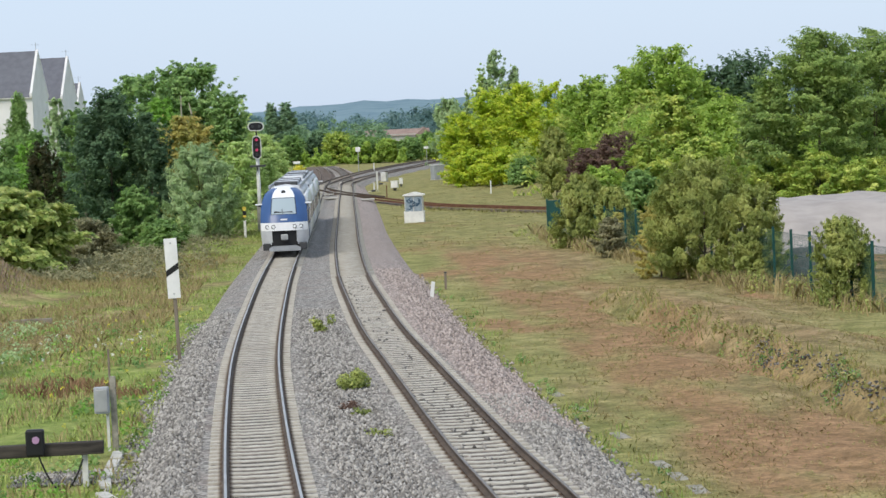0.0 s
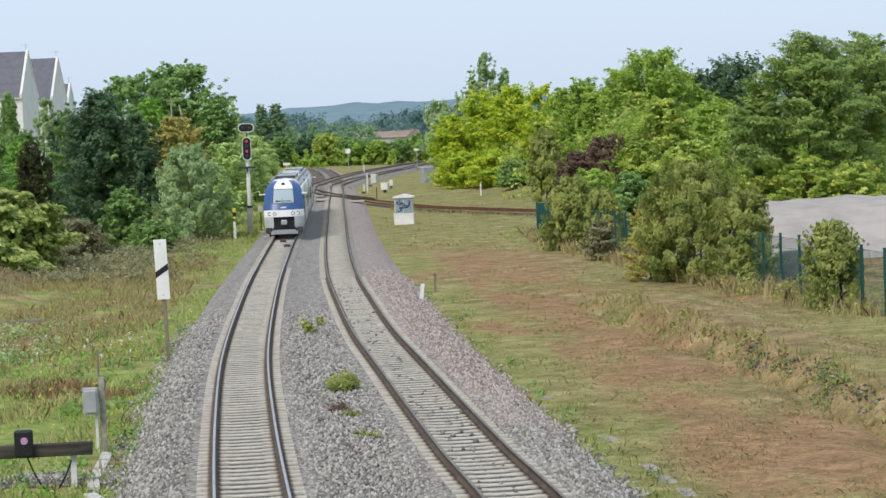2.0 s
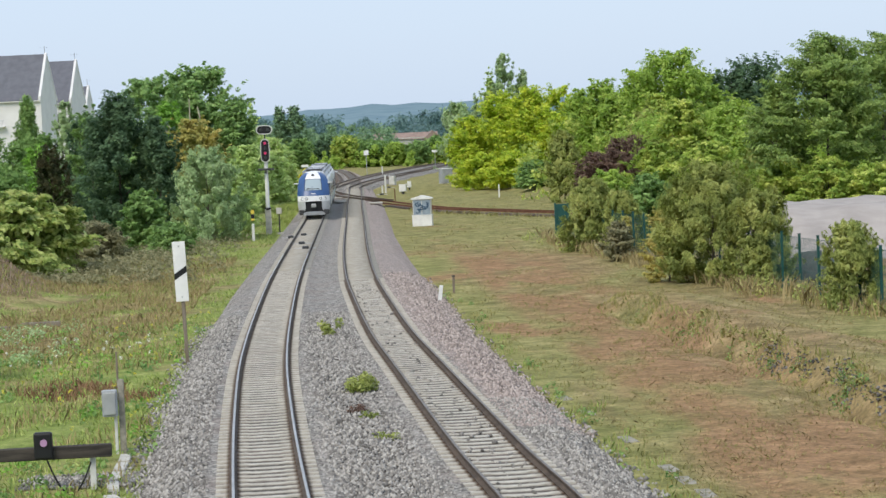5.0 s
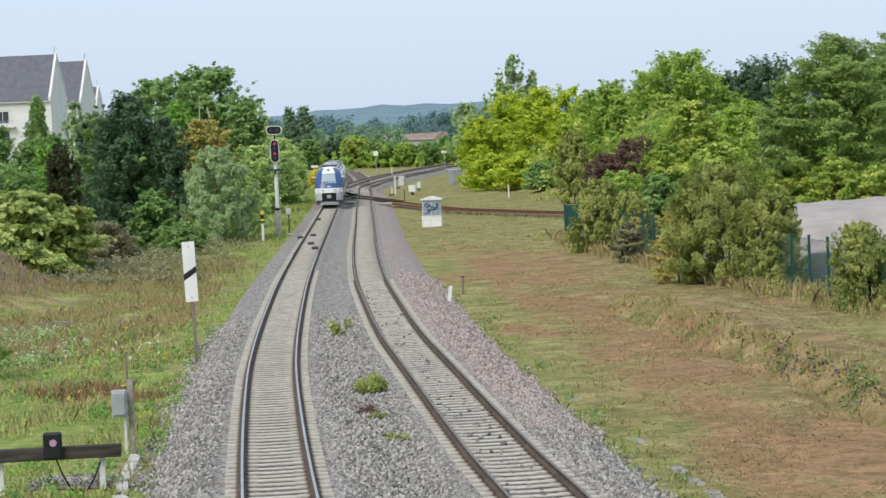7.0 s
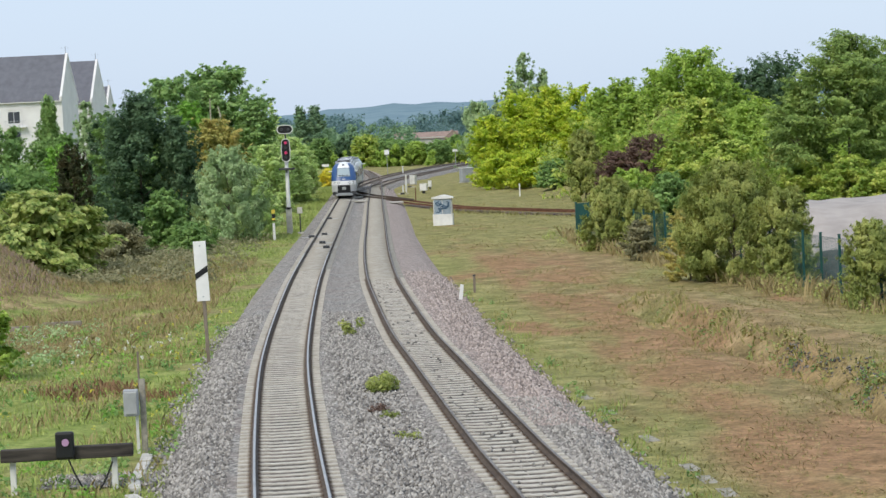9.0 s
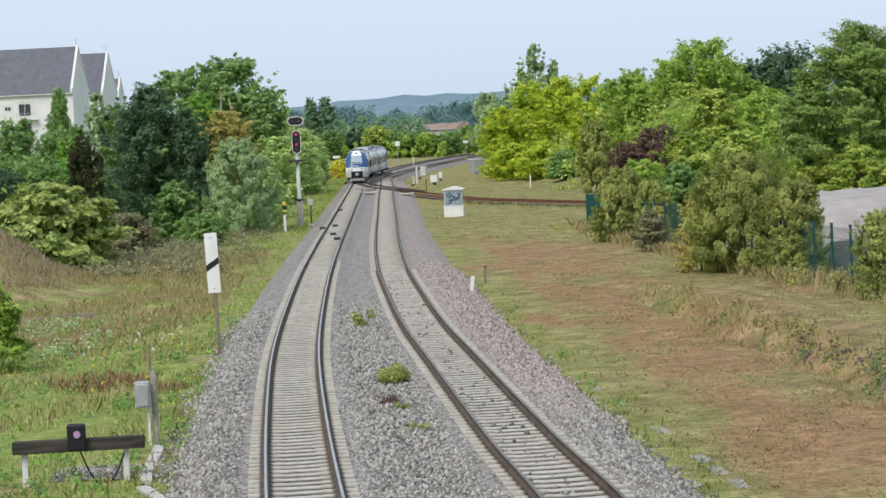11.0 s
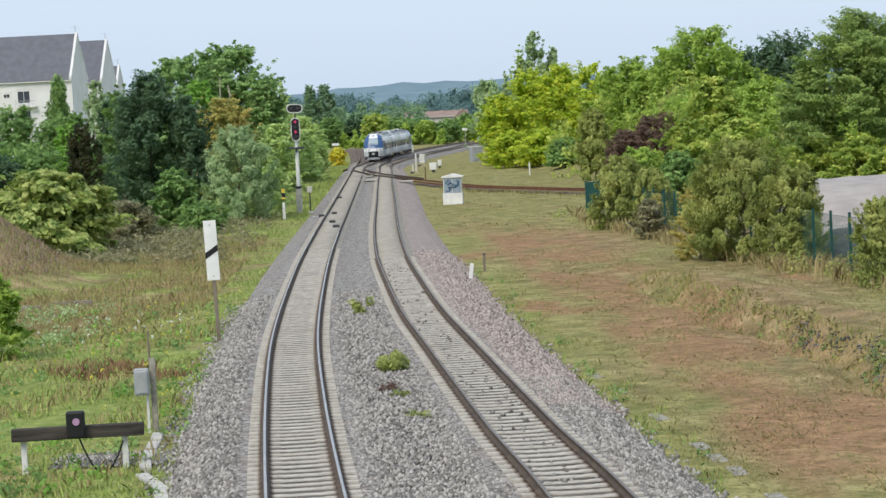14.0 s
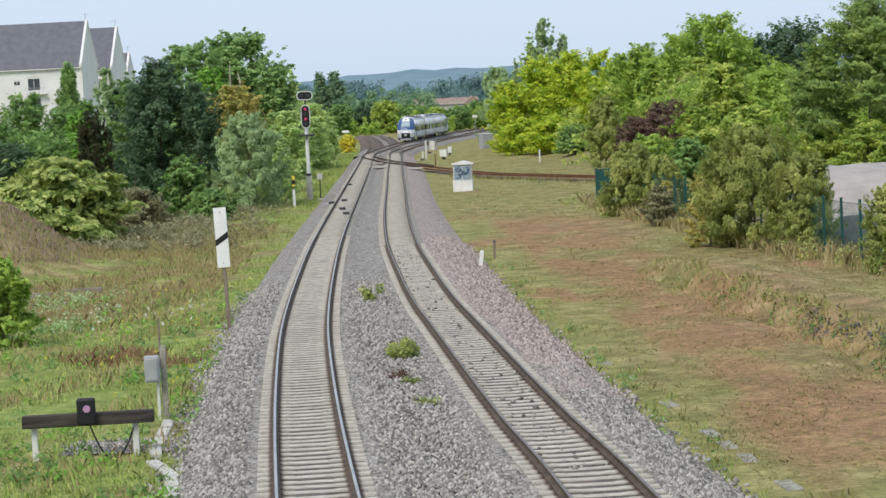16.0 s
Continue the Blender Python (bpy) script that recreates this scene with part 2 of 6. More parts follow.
RENDERW = paint("white_render", (0.74, 0.73, 0.72), 0.85, 0, 0.1, 0.4)
SLATE = paint("slate_roof", (0.135, 0.14, 0.165), 0.7, 0, 0.2, 1.0)
TILE = paint("red_tile", (0.31, 0.225, 0.19), 0.8, 0, 0.25, 0.8)
BLUE = paint("train_blue", (0.035, 0.09, 0.235), 0.3, 0, 0.1)
TWHITE = paint("train_white", (0.80, 0.81, 0.82), 0.3, 0, 0.08)
CABBLUE = paint("spray_blue", (0.30, 0.37, 0.43), 0.6, 0, 0.3)
SILVERP = paint("train_silver", (0.62, 0.64, 0.67), 0.35, 0.15, 0.15)
NAVY = paint("train_navy", (0.03, 0.045, 0.075), 0.35, 0, 0.1)
WINBAND = paint("train_window_band", (0.10, 0.115, 0.135), 0.25, 0.1, 0.2)
ROOFGREY = paint("train_roof", (0.64, 0.66, 0.68), 0.5, 0.1, 0.25)
UNDER = paint("underframe", (0.035, 0.035, 0.037), 0.8, 0, 0.4)


def glass_mat(name, c, rough=0.08):
    k = Mat(name, rough, 0, 0.9)
    return k.colour(c).m


GLASS = glass_mat("dark_glass", (0.015, 0.02, 0.025))
# windscreen: sky glare painted in as a pale bluish base colour
SCREEN_GLARE = glass_mat("windscreen_glare", (0.34, 0.41, 0.44), 0.12)


def glow(name, c, power):
    k = Mat(name, 0.3)
    k.colour(c)
    k.b.inputs["Emission Color"].default_value = rgb(c)
    k.b.inputs["Emission Strength"].default_value = power
    return k.m


REDLIGHT = glow("red_lamp", (0.42, 0.035, 0.10), 0.5)
PURPLELIGHT = glow("violet_lamp", (0.4, 0.24, 0.38), 0.08)
TAIL = glow("train_lamp", (0.75, 0.78, 0.8), 0.05)
# hill: the blue of the distance haze is painted into its colour
k = Mat("hazed_hill", 1.0, 0, 0.0)
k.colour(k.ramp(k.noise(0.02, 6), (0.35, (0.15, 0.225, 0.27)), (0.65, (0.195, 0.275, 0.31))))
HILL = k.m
# far woodland leaves, tinted blue in place of haze
BELTA = leaf_mat("hazed_belt_leaf", (0.065, 0.12, 0.125), (0.10, 0.16, 0.16), (0.135, 0.20, 0.185), 0.15)

# ---- mesh helpers ----


def part(name, bm, material, parent, label=""):
    """Links a bmesh as one mesh object under a thing or part."""
    me = bpy.data.meshes.new(name)
    bm.to_mesh(me)
    bm.free()
    for m in (material if isinstance(material, (list, tuple)) else [material]):
        me.materials.append(m)
    ob = new(name, me)
    ob.parent = parent
    return tagged(ob, label)


def thing(name, label, category, x=0, y=0, z=0, rz=0, group="", kind=""):
    ob = new(name)
    ob.empty_display_size = 0.2
    ob.matrix_basis = pose(x, y, z, 0, 0, rz)
    return tagged(ob, label, category, group, kind)


def box(cx, cy, cz, sx, sy, sz, bevel=0.0, bm=None, m=None):
    bm = bm or bmesh.new()
    r = bmesh.ops.create_cube(bm, size=1.0, matrix=(m or Matrix()) @ Matrix.LocRotScale((cx, cy, cz), None, (sx, sy, sz)))
    if bevel:
        es = list({e for v in r["verts"] for e in v.link_edges})
        bmesh.ops.bevel(bm, geom=es, offset=bevel, segments=2, affect="EDGES", profile=0.5)
    return bm


def rod(a, b, r0, r1=None, n=8, bm=None):
    """A tapered round bar from a to b."""
    bm = bm or bmesh.new()
    a, b = Vector(a), Vector(b)
    d = b - a
    m = Matrix.Translation((a + b) / 2) @ d.to_track_quat("Z", "Y").to_matrix().to_4x4()
    bmesh.ops.create_cone(bm, cap_ends=True, segments=n, radius1=r0, radius2=r0 if r1 is None else r1, depth=d.length, matrix=m)
    return bm


def outline(points, depth, axis_y=0.0, bm=None):
    """A plate in the xz plane with the given outline, from y = axis_y to axis_y + depth."""
    bm = bm or bmesh.new()
    f = [bm.verts.new((x, axis_y, z)) for x, z in points]
    g = [bm.verts.new((x, axis_y + depth, z)) for x, z in points]
    bm.faces.new(f)
    bm.faces.new(g[::-1])
    for i in range(len(f)):
        j = (i + 1) % len(f)
        bm.faces.new((f[j], f[i], g[i], g[j]))
    bmesh.ops.recalc_face_normals(bm, faces=bm.faces)
    return bm


def quads(name, verts, faces, material, parent=None):
    """A mesh of equal polygons out of arrays."""
    me = bpy.data.meshes.new(name)
    nv, (nf, nk) = len(verts), faces.shape
    me.vertices.add(nv)
    me.vertices.foreach_set("co", np.ascontiguousarray(verts, dtype=np.float32).ravel())
    me.loops.add(nf * nk)
    me.loops.foreach_set("vertex_index", np.ascontiguousarray(faces, dtype=np.int32).ravel())
    me.polygons.add(nf)
    me.polygons.foreach_set("loop_start", np.arange(0, nf * nk, nk, dtype=np.int32))
    me.update(calc_edges=True)
    for m in (material if isinstance(material, (list, tuple)) else [material]):
        me.materials.append(m)
    ob = new(name, me)
    ob.parent = parent
    return ob


def smooth(u, a, b):
    s = np.clip((np.asarray(u, float) - a) / (b - a), 0, 1)
    return s * s * (3 - 2 * s)


class Line:
    """A smooth plan line through a few points, by arc length."""

    def __init__(self, *pts):
        p = np.array(pts, float)
        out = []
        for i in range(len(p) - 1):
            a, b = p[i], p[i + 1]
            ta = (b - p[max(i - 1, 0)]) / max(np.linalg.norm(b - p[max(i - 1, 0)]), 1e-6)
            tb = (p[min(i + 2, len(p) - 1)] - a) / max(np.linalg.norm(p[min(i + 2, len(p) - 1)] - a), 1e-6)
            d = np.linalg.norm(b - a)
            for s in np.linspace(0, 1, 24, endpoint=False):
                h1, h2, h3, h4 = 2 * s**3 - 3 * s**2 + 1, s**3 - 2 * s**2 + s, -2 * s**3 + 3 * s**2, s**3 - s**2
                out.append(h1 * a + h2 * d * ta + h3 * b + h4 * d * tb)
        out.append(p[-1])
        self.p = np.array(out)
        self.s = np.concatenate(([0], np.cumsum(np.linalg.norm(np.diff(self.p, axis=0), axis=1))))
        self.length = self.s[-1]

    def at(self, s):
        return np.array([np.interp(s, self.s, self.p[:, 0]), np.interp(s, self.s, self.p[:, 1])])

    def turn(self, s):
        d = self.at(min(s + 0.6, self.length)) - self.at(max(s - 0.6, 0))
        return d / np.linalg.norm(d)

    def near(self, y):
        """Arc length where the line reaches y."""
        return float(np.interp(y, self.p[:, 1], self.s))

    def x(self, y):
        return np.interp(y, self.p[:, 1], self.p[:, 0])


# ---- plan lines of the tracks, rail tops at z = 0 ----
LINE_A = Line((1.4, -30), (-0.2, 12), (-2.84, 42.7), (-4.03, 58.4), (-5.05, 75), (-5.98, 98), (-6.72, 122), (-8.04, 183), (-9.33, 243), (-10.4, 292), (-11.5, 350), (-15.5, 440), (-24, 540))
LINE_B = Line((8.0, -30), (4.85, 12), (2.40, 43), (1.60, 51.3), (0.02, 71), (-0.80, 81.5), (-1.62, 95.3), (-2.62, 115), (-3.55, 144), (-4.62, 190), (-5.62, 232), (-6.55, 276), (-8.6, 362), (-12.5, 440), (-20, 540))
LINE_A2 = Line((-9.33, 243), (-10.4, 286), (-10.75, 303), (-10.3, 317), (-9.65, 333), (-8.5, 356), (-7.0, 377), (-5.8, 392), (-3.6, 413), (-1.1, 435), (3.0, 464), (9.5, 500), (22, 555))
LINE_B2 = Line((-6.9, 290), (-7.3, 306), (-6.3, 328), (-5.4, 342), (-2.2, 373), (-0.4, 390), (2.6, 414), (6.2, 452), (12.5, 490), (25, 545))
LINE_RUST = Line((-10.3, 290), (-7.2, 265), (-5.2, 255), (-2.2, 240), (0.2, 228), (3.6, 214), (8, 203.5), (12.2, 194.5), (18, 184), (26, 172))


def train_line(s):
    """The train's way: track A, then the curve; s is 0 where y = 100."""
    s0, s1 = LINE_A.near(100), LINE_A.near(243)
    if s < s1 - s0:
        return LINE_A.at(s0 + s)
    return LINE_A2.at(s - (s1 - s0))

# ---- ground: one sheet to the horizon ----


def ballast_edges(y):
    left = LINE_A.x(y) - np.interp(y, [45, 100, 170, 300], [2.75, 2.5, 2.3, 2.2])
    right = LINE_B.x(y) + np.interp(y, [44, 65, 104, 170, 235, 300], [2.65, 3.0, 3.45, 2.9, 3.0, 2.3])
    return left, right


def ditch_x(y):
    return np.interp(y, [45, 62, 71, 79, 88, 95, 104], [12.6, 11.8, 11.1, 10.0, 9.2, 8.6, 8.0]) + 0.3 * np.sin(y * 0.7)


def ground_z(x, y):
    """Height of the ground."""
    x, y = np.asarray(x, float), np.asarray(y, float)
    z = -0.60 + 0.05 * np.sin(x * 0.9 + 1.3) * np.sin(y * 0.37) + 0.04 * np.sin(x * 2.3 + y * 0.8)
    left, right = ballast_edges(y)
    off = np.clip(np.minimum(np.abs(x - left), np.abs(x - right)) / 3, 0, 1)
    off = np.where((x > left) & (x < right), 0.0, off)
    z = np.where(y < 520, -0.62 + (z + 0.6) * off, z)
    # a low bank beneath the eastern wood, a heap of soil to the west, a shallow ditch in the field
    z += 2.2 * smooth(x - np.interp(y, [150, 220, 300, 420], [24, 16, 9.5, 11]), 0, 9) * smooth(y, 150, 215) * (1 - smooth(y, 380, 450))
    z += 3.5 * np.exp(-(((x + 23.6) / 3.6) ** 2 + ((y - 115) / 7.0) ** 2)) * (x < 0)
    e = x - ditch_x(y)
    z += (0.66 * smooth(e, -0.1, 0.7) * (1 - smooth(e, 2.0, 6.0)) - 0.28 * np.exp(-((e + 0.4) / 0.5) ** 2)) * smooth(y, 46, 54) * (1 - smooth(y, 92, 104))
    return z


def stretch(*legs):
    out = []
    for a, b, d in legs:
        out += list(np.arange(a, b, d))
    return np.array(out + [legs[-1][1]], float)


gx = stretch((-4500, -500, 500), (-500, -70, 20), (-70, -30, 1.5), (-30, 30, 0.5), (30, 70, 1.5), (70, 500, 20), (500, 4500, 500))
gy = stretch((-4500, -500, 500), (-500, 30, 25), (30, 130, 0.8), (130, 320, 2.5), (320, 600, 8), (600, 1400, 80), (1400, 4800, 400))
GX, GY = np.meshgrid(gx, gy)
gv = np.stack([GX.ravel(), GY.ravel(), ground_z(GX, GY).ravel()], 1)
nx = len(gx)
ii = (np.arange(len(gy) - 1)[:, None] * nx + np.arange(nx - 1)[None]).ravel()
ground = quads("ground", gv, np.stack([ii, ii + 1, ii + nx + 1, ii + nx], 1), MEADOW)
ground.data.polygons.foreach_set("use_smooth", np.ones(len(ground.data.polygons), bool))
tagged(ground, "rough grass and dry brown meadow ground", "ground", kind="structure")

# ---- ballast bed under both tracks ----


def ballast_bed():
    ys = stretch((-28, 24, 4.0), (24, 130, 0.6), (130, 300, 2.0), (300, 470, 5.0))
    rows, mats, rng = [], [], np.random.default_rng(4)
    for y in ys:
        left, right = ballast_edges(y)
        a, b = float(LINE_A.x(y)), float(LINE_B.x(y))
        mid = (a + b) / 2
        prof = [(left - 0.15, -0.66), (left + 0.25, -0.46), (left + 0.75, -0.27), (a - 1.3, -0.22), (a - 0.91, -0.22), (a - 0.60, -0.209), (a, -0.209),
                (a + 0.60, -0.209), (a + 0.91, -0.22), (a + 1.3, -0.22), (a * 0.6 + b * 0.4, -0.30), (mid, -0.31), (a * 0.4 + b * 0.6, -0.29), (b - 1.3, -0.22), (b - 0.89, -0.22), (b - 0.62, -0.209), (b, -0.209),
                (b + 0.62, -0.209), (b + 0.89, -0.22), (b + 1.3, -0.22), (right - 0.75, -0.28), (right - 0.25, -0.46), (right + 0.15, -0.66)]
        rows.append([(x, y, z + rng.uniform(-0.006, 0.006)) for x, z in prof])
    v = np.array(rows).reshape(-1, 3)
    n = len(rows[0])
    ii = (np.arange(len(ys) - 1)[:, None] * n + np.arange(n - 1)[None]).ravel()
    ob = quads("ballast", v, np.stack([ii, ii + 1, ii + n + 1, ii + n], 1), [BALLAST, BALLAST_PINK, BALLAST_GAP_SHADE, BALLAST_RUST])
    lane = np.tile(np.array([0, 0, 0, 0, 3, 2, 2, 3, 0, 0, 0, 0, 0, 0, 3, 2, 2, 3, 0, 1, 1, 1]), len(ys) - 1)
    far = np.repeat(ys[:-1] > 78, n - 1)
    near = np.repeat(ys[:-1] < 60, n - 1)
    lane = np.where(far & np.isin(lane, [0]) & np.tile(np.arange(n - 1) >= 17, len(ys) - 1), 1, lane)
    lane = np.where(near & (lane == 1), 0, lane)
    lane = np.where(np.repeat(ys[:-1] > 335, n - 1) & np.tile(np.arange(n - 1) < 11, len(ys) - 1), 3, lane)
    ob.data.polygons.foreach_set("material_index", lane.astype(np.int32))
    return tagged(ob, "grey and pinkish crushed stone ballast bed", "ballast", kind="structure")


ballast_bed()


def loose_stones(name, n, y0, y1, pick, material, seed, label):
    """Loose ballast stones lying on the bed, each a lumpy eight-sided piece."""
    rng = np.random.default_rng(seed)
    y = y0 + (y1 - y0) * rng.random(n) ** 1.35
    left, right = ballast_edges(y)
    a, b = LINE_A.x(y), LINE_B.x(y)
    u = rng.random(n)
    if pick == "west":
        x, z = left - 0.15 - 0.7 * rng.random(n) ** 4 + u * (a - 1.15 - left), None
    elif pick == "middle":
        x, z = a + 1.15 + u * (b - a - 2.3), None
    elif pick == "four_foot":
        x, z = b - 0.64 + u * 1.28, None
    else:
        x, z = b + 1.15 + u * (right + 0.05 - b - 1.15) + 0.5 * rng.random(n) ** 5, None
    if pick == "patch":
        x = -9.2 + u * 2.7 + rng.normal(0, 0.15, n)
    base = np.where(x < a, np.interp(x - left, [-0.15, 0.25, 0.75], [-0.62, -0.46, -0.25]), np.where(x > b, np.interp(right - x, [-0.15, 0.25, 0.75], [-0.62, -0.46, -0.26]), -0.27))
    if pick == "four_foot":
        base = np.full(n, -0.20)
    if pick == "patch":
        base = np.full(n, -0.6)
    size = 0.032 + 0.040 * rng.random(n)
    c = np.stack([x, y, base + size * 0.3], 1)
    octa = np.array([(1, 0, 0), (0, 1, 0), (-1, 0, 0), (0, -1, 0), (0, 0, 1), (0, 0, -1)], float)
    v = octa[None] * (0.6 + 0.7 * rng.random((n, 6, 1))) + rng.normal(0, 0.18, (n, 6, 3))
    v = c[:, None] + v * size[:, None, None]
    f = np.array([(0, 1, 4), (1, 2, 4), (2, 3, 4), (3, 0, 4), (1, 0, 5), (2, 1, 5), (3, 2, 5), (0, 3, 5)])
    ob = quads(name, v.reshape(-1, 3), (f[None] + 6 * np.arange(n)[:, None, None]).reshape(-1, 3), material)
    return tagged(ob, label, "stones", kind="stuff")


loose_stones("ballast_stones", 13000, 40, 95, "west", LOOSE, 11, "loose grey ballast stones on the shoulder")
loose_stones("ballast_stones", 19000, 40, 95, "middle", LOOSE, 12, "loose grey ballast stones between the tracks")
loose_stones("ballast_stones", 9000, 40, 62, "east", LOOSE, 13, "loose grey ballast stones on the shoulder")
loose_stones("ballast_stones", 12000, 56, 120, "east", LOOSE_PINK, 14, "loose pinkish ballast stones on the shoulder")

loose_stones("ballast_stones", 300, 44, 110, "four_foot", LOOSE, 15, "loose stones scattered on the sleepers")

loose_stones("gravel_patch", 900, 51.6, 53.6, "patch", LOOSE, 16, "patch of grey gravel beside the buffer stop")

# ---- tracks ----
PROFILE = [(-0.036, -0.02), (-0.030, 0.0), (0.030, 0.0), (0.036, -0.02), (0.034, -0.045), (0.010, -0.06), (0.009, -0.135), (0.085, -0.155), (0.085, -0.172), (-0.085, -0.172), (-0.085, -0.155), (-0.009, -0.135), (-0.010, -0.06), (-0.034, -0.045)]


def rail(line, s0, s1, side, parent, head, step=1.2, web=None):
    ss = np.arange(s0, s1, step)
    rows = []
    for s in ss:
        p, d = line.at(s), line.turn(s)
        n = np.array([d[1], -d[0]])
        for u, z in PROFILE:
            q = p + n * (side * 0.7535 + u)
            rows.append((q[0], q[1], z))
    m = len(PROFILE)
    i, j = np.meshgrid(np.arange(len(ss) - 1), np.arange(m), indexing="ij")
    f = np.stack([i * m + j, i * m + (j + 1) % m, (i + 1) * m + (j + 1) % m, (i + 1) * m + j], -1).reshape(-1, 4)
    ob = quads("rail", np.array(rows), f, [web or RAILSIDE, head], parent)
    ob.data.polygons.foreach_set("material_index", np.tile(np.array([0, 1, 0] + [0] * (m - 3)), len(ss) - 1).astype(np.int32))
    return ob


def sleeper_mesh():
    """Concrete sleeper: trapezium section, lowered in the middle."""
    bm = bmesh.new()
    xs = [(-1.13, 0.0), (-0.45, 0.0), (-0.35, -0.012), (0.35, -0.012), (0.45, 0.0), (1.13, 0.0)]
    rings = []
    for x, dz in xs:
        rings.append([bm.verts.new(p) for p in ((x, -0.155, -0.2), (x, -0.125, dz - 0.005), (x, 0.125, dz - 0.005), (x, 0.155, -0.2))])
    for a, b in zip(rings, rings[1:]):
        for i in range(3):
            bm.faces.new((a[i], a[i + 1], b[i + 1], b[i]))
    bm.faces.new(rings[0])
    bm.faces.new(rings[-1][::-1])
    bmesh.ops.recalc_face_normals(bm, faces=bm.faces)
    me = bpy.data.meshes.new("sleeper")
    bm.to_mesh(me)
    bm.free()
    me.materials.append(SLEEPER)
    return me


SLEEPER_MESH = sleeper_mesh()
PAD = bpy.data.meshes.new("rail_clip")
_bm = box(-0.10, 0, 0.02, 0.07, 0.14, 0.05)
box(0.10, 0, 0.02, 0.07, 0.14, 0.05, bm=_bm)
_bm.to_mesh(PAD)
_bm.free()
PAD.materials.append(RAILSIDE)


def lay_sleepers(line, y0, y1, parent, spacing=0.6):
    rng = random.Random(7)
    s, end = line.near(y0), line.near(y1)
    while s < end:
        p, d = line.at(s), line.turn(s)
        ob = new("sleeper", SLEEPER_MESH)
        ob.parent = parent
        ob.matrix_basis = pose(p[0], p[1], -0.172 + rng.uniform(-0.008, 0.004), 0, 0, math.degrees(math.atan2(d[1], d[0])) - 90 + rng.uniform(-0.6, 0.6))
        s += spacing


def far_sleepers(line, s0, s1, parent, material, spacing=0.6, top=-0.175):
    vs, fs, n = [], [], 0
    for s in np.arange(s0, s1, spacing):
        p, d = line.at(s), line.turn(s)
        w = np.array([d[1], -d[0]])
        for u, v in ((-1.13, -0.125), (1.13, -0.125), (1.13, 0.125), (-1.13, 0.125)):
            q = p + w * u + d * v
            vs += [(q[0], q[1], top), (q[0], q[1], top - 0.12)]
        fs += [(n, n + 2, n + 4, n + 6), (n, n + 1, n + 3, n + 2), (n + 2, n + 3, n + 5, n + 4), (n + 4, n + 5, n + 7, n + 6), (n + 6, n + 7, n + 1, n)]
        n += 8
    return tagged(quads("sleepers", np.array(vs), np.array(fs), material, parent), "rows of weathered sleepers along the track", kind="stuff")


track_a = thing("railway_track", "worn railway track on pale concrete sleepers with bright rail heads", "railway track", group="tracks")
for side in (-1, 1):
    rail(LINE_A, LINE_A.near(-28), LINE_A.near(140), side, track_a, RAILHEAD)
    rail(LINE_A, LINE_A.near(140) - 1.2, LINE_A.near(330), side, track_a, RAILDULL)
    rail(LINE_A, LINE_A.near(330) - 1.2, LINE_A.near(440), side, track_a, RAILBROWN, 2.0, RAILBROWN)
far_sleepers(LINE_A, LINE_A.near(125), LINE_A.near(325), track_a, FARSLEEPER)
track_b = thing("railway_track", "railway track on dusty concrete sleepers with duller rail heads", "railway track", group="tracks")
for side in (-1, 1):
    rail(LINE_B, LINE_B.near(-28), LINE_B.near(330), side, track_b, RAILDULL)
    rail(LINE_B, LINE_B.near(330) - 1.2, LINE_B.near(440), side, track_b, RAILBROWN, 2.0, RAILBROWN)
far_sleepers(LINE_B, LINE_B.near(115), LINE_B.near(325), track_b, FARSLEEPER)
track_c = thing("railway_track", "curving railway track leaving the junction", "railway track", group="tracks")
track_d = thing("railway_track", "curving second railway track leaving the junction", "railway track", group="tracks")
track_e = thing("railway_track", "rusty disused railway track crossing the junction", "railway track", group="tracks")
for side in (-1, 1):
    rail(LINE_A2, 40, LINE_A2.length - 2, side, track_c, RAILDULL, 2.0, RAILBROWN)
    rail(LINE_B2, 0, LINE_B2.length - 2, side, track_d, RAILDULL, 2.0, RAILBROWN)
    rail(LINE_RUST, 0, LINE_RUST.length - 1, side, track_e, RAILRUST, 1.0, RAILRUST)
far_sleepers(LINE_A2, 66, LINE_A2.length - 4, track_c, OLDSLEEPER)
far_sleepers(LINE_B2, 14, LINE_B2.length - 4, track_d, OLDSLEEPER)
for side in (-1, 1):
    rail(LINE_RUST, 0, 50, side, track_c, RAILBROWN, 1.5, RAILSIDE)
track_e.location.z = -0.17

def ribbon(name, line, s0, s1, half, z, material, label, category="ballast"):
    """A low bed of stone along a line, with sloping sides."""
    ss = np.arange(s0, s1, 4.0)
    rows = []
    for s in ss:
        p, d = line.at(s), line.turn(s)
        n = np.array([d[1], -d[0]])
        for u, dz in ((-half - 0.6, -0.5), (-half, 0), (half, 0), (half + 0.6, -0.5)):
            q = p + n * u
            rows.append((q[0], q[1], z + dz))
    i, j = np.meshgrid(np.arange(len(ss) - 1), np.arange(3), indexing="ij")
    f = np.stack([i * 4 + j, i * 4 + j + 1, (i + 1) * 4 + j + 1, (i + 1) * 4 + j], -1).reshape(-1, 4)
    return tagged(quads(name, np.array(rows), f, material), label, category, kind="structure")


ribbon("ballast", LINE_A2, 60, LINE_A2.length, 1.9, -0.235, BALLAST, "stone bed of the curving track")
ribbon("ballast", LINE_B2, 8, LINE_B2.length, 1.9, -0.228, BALLAST, "stone bed of the curving track")
ribbon("ballast", LINE_RUST, 52, LINE_RUST.length, 0.6, -0.5, BALLAST_RUST, "brown stone bed of the disused track")

# ---- plants ----


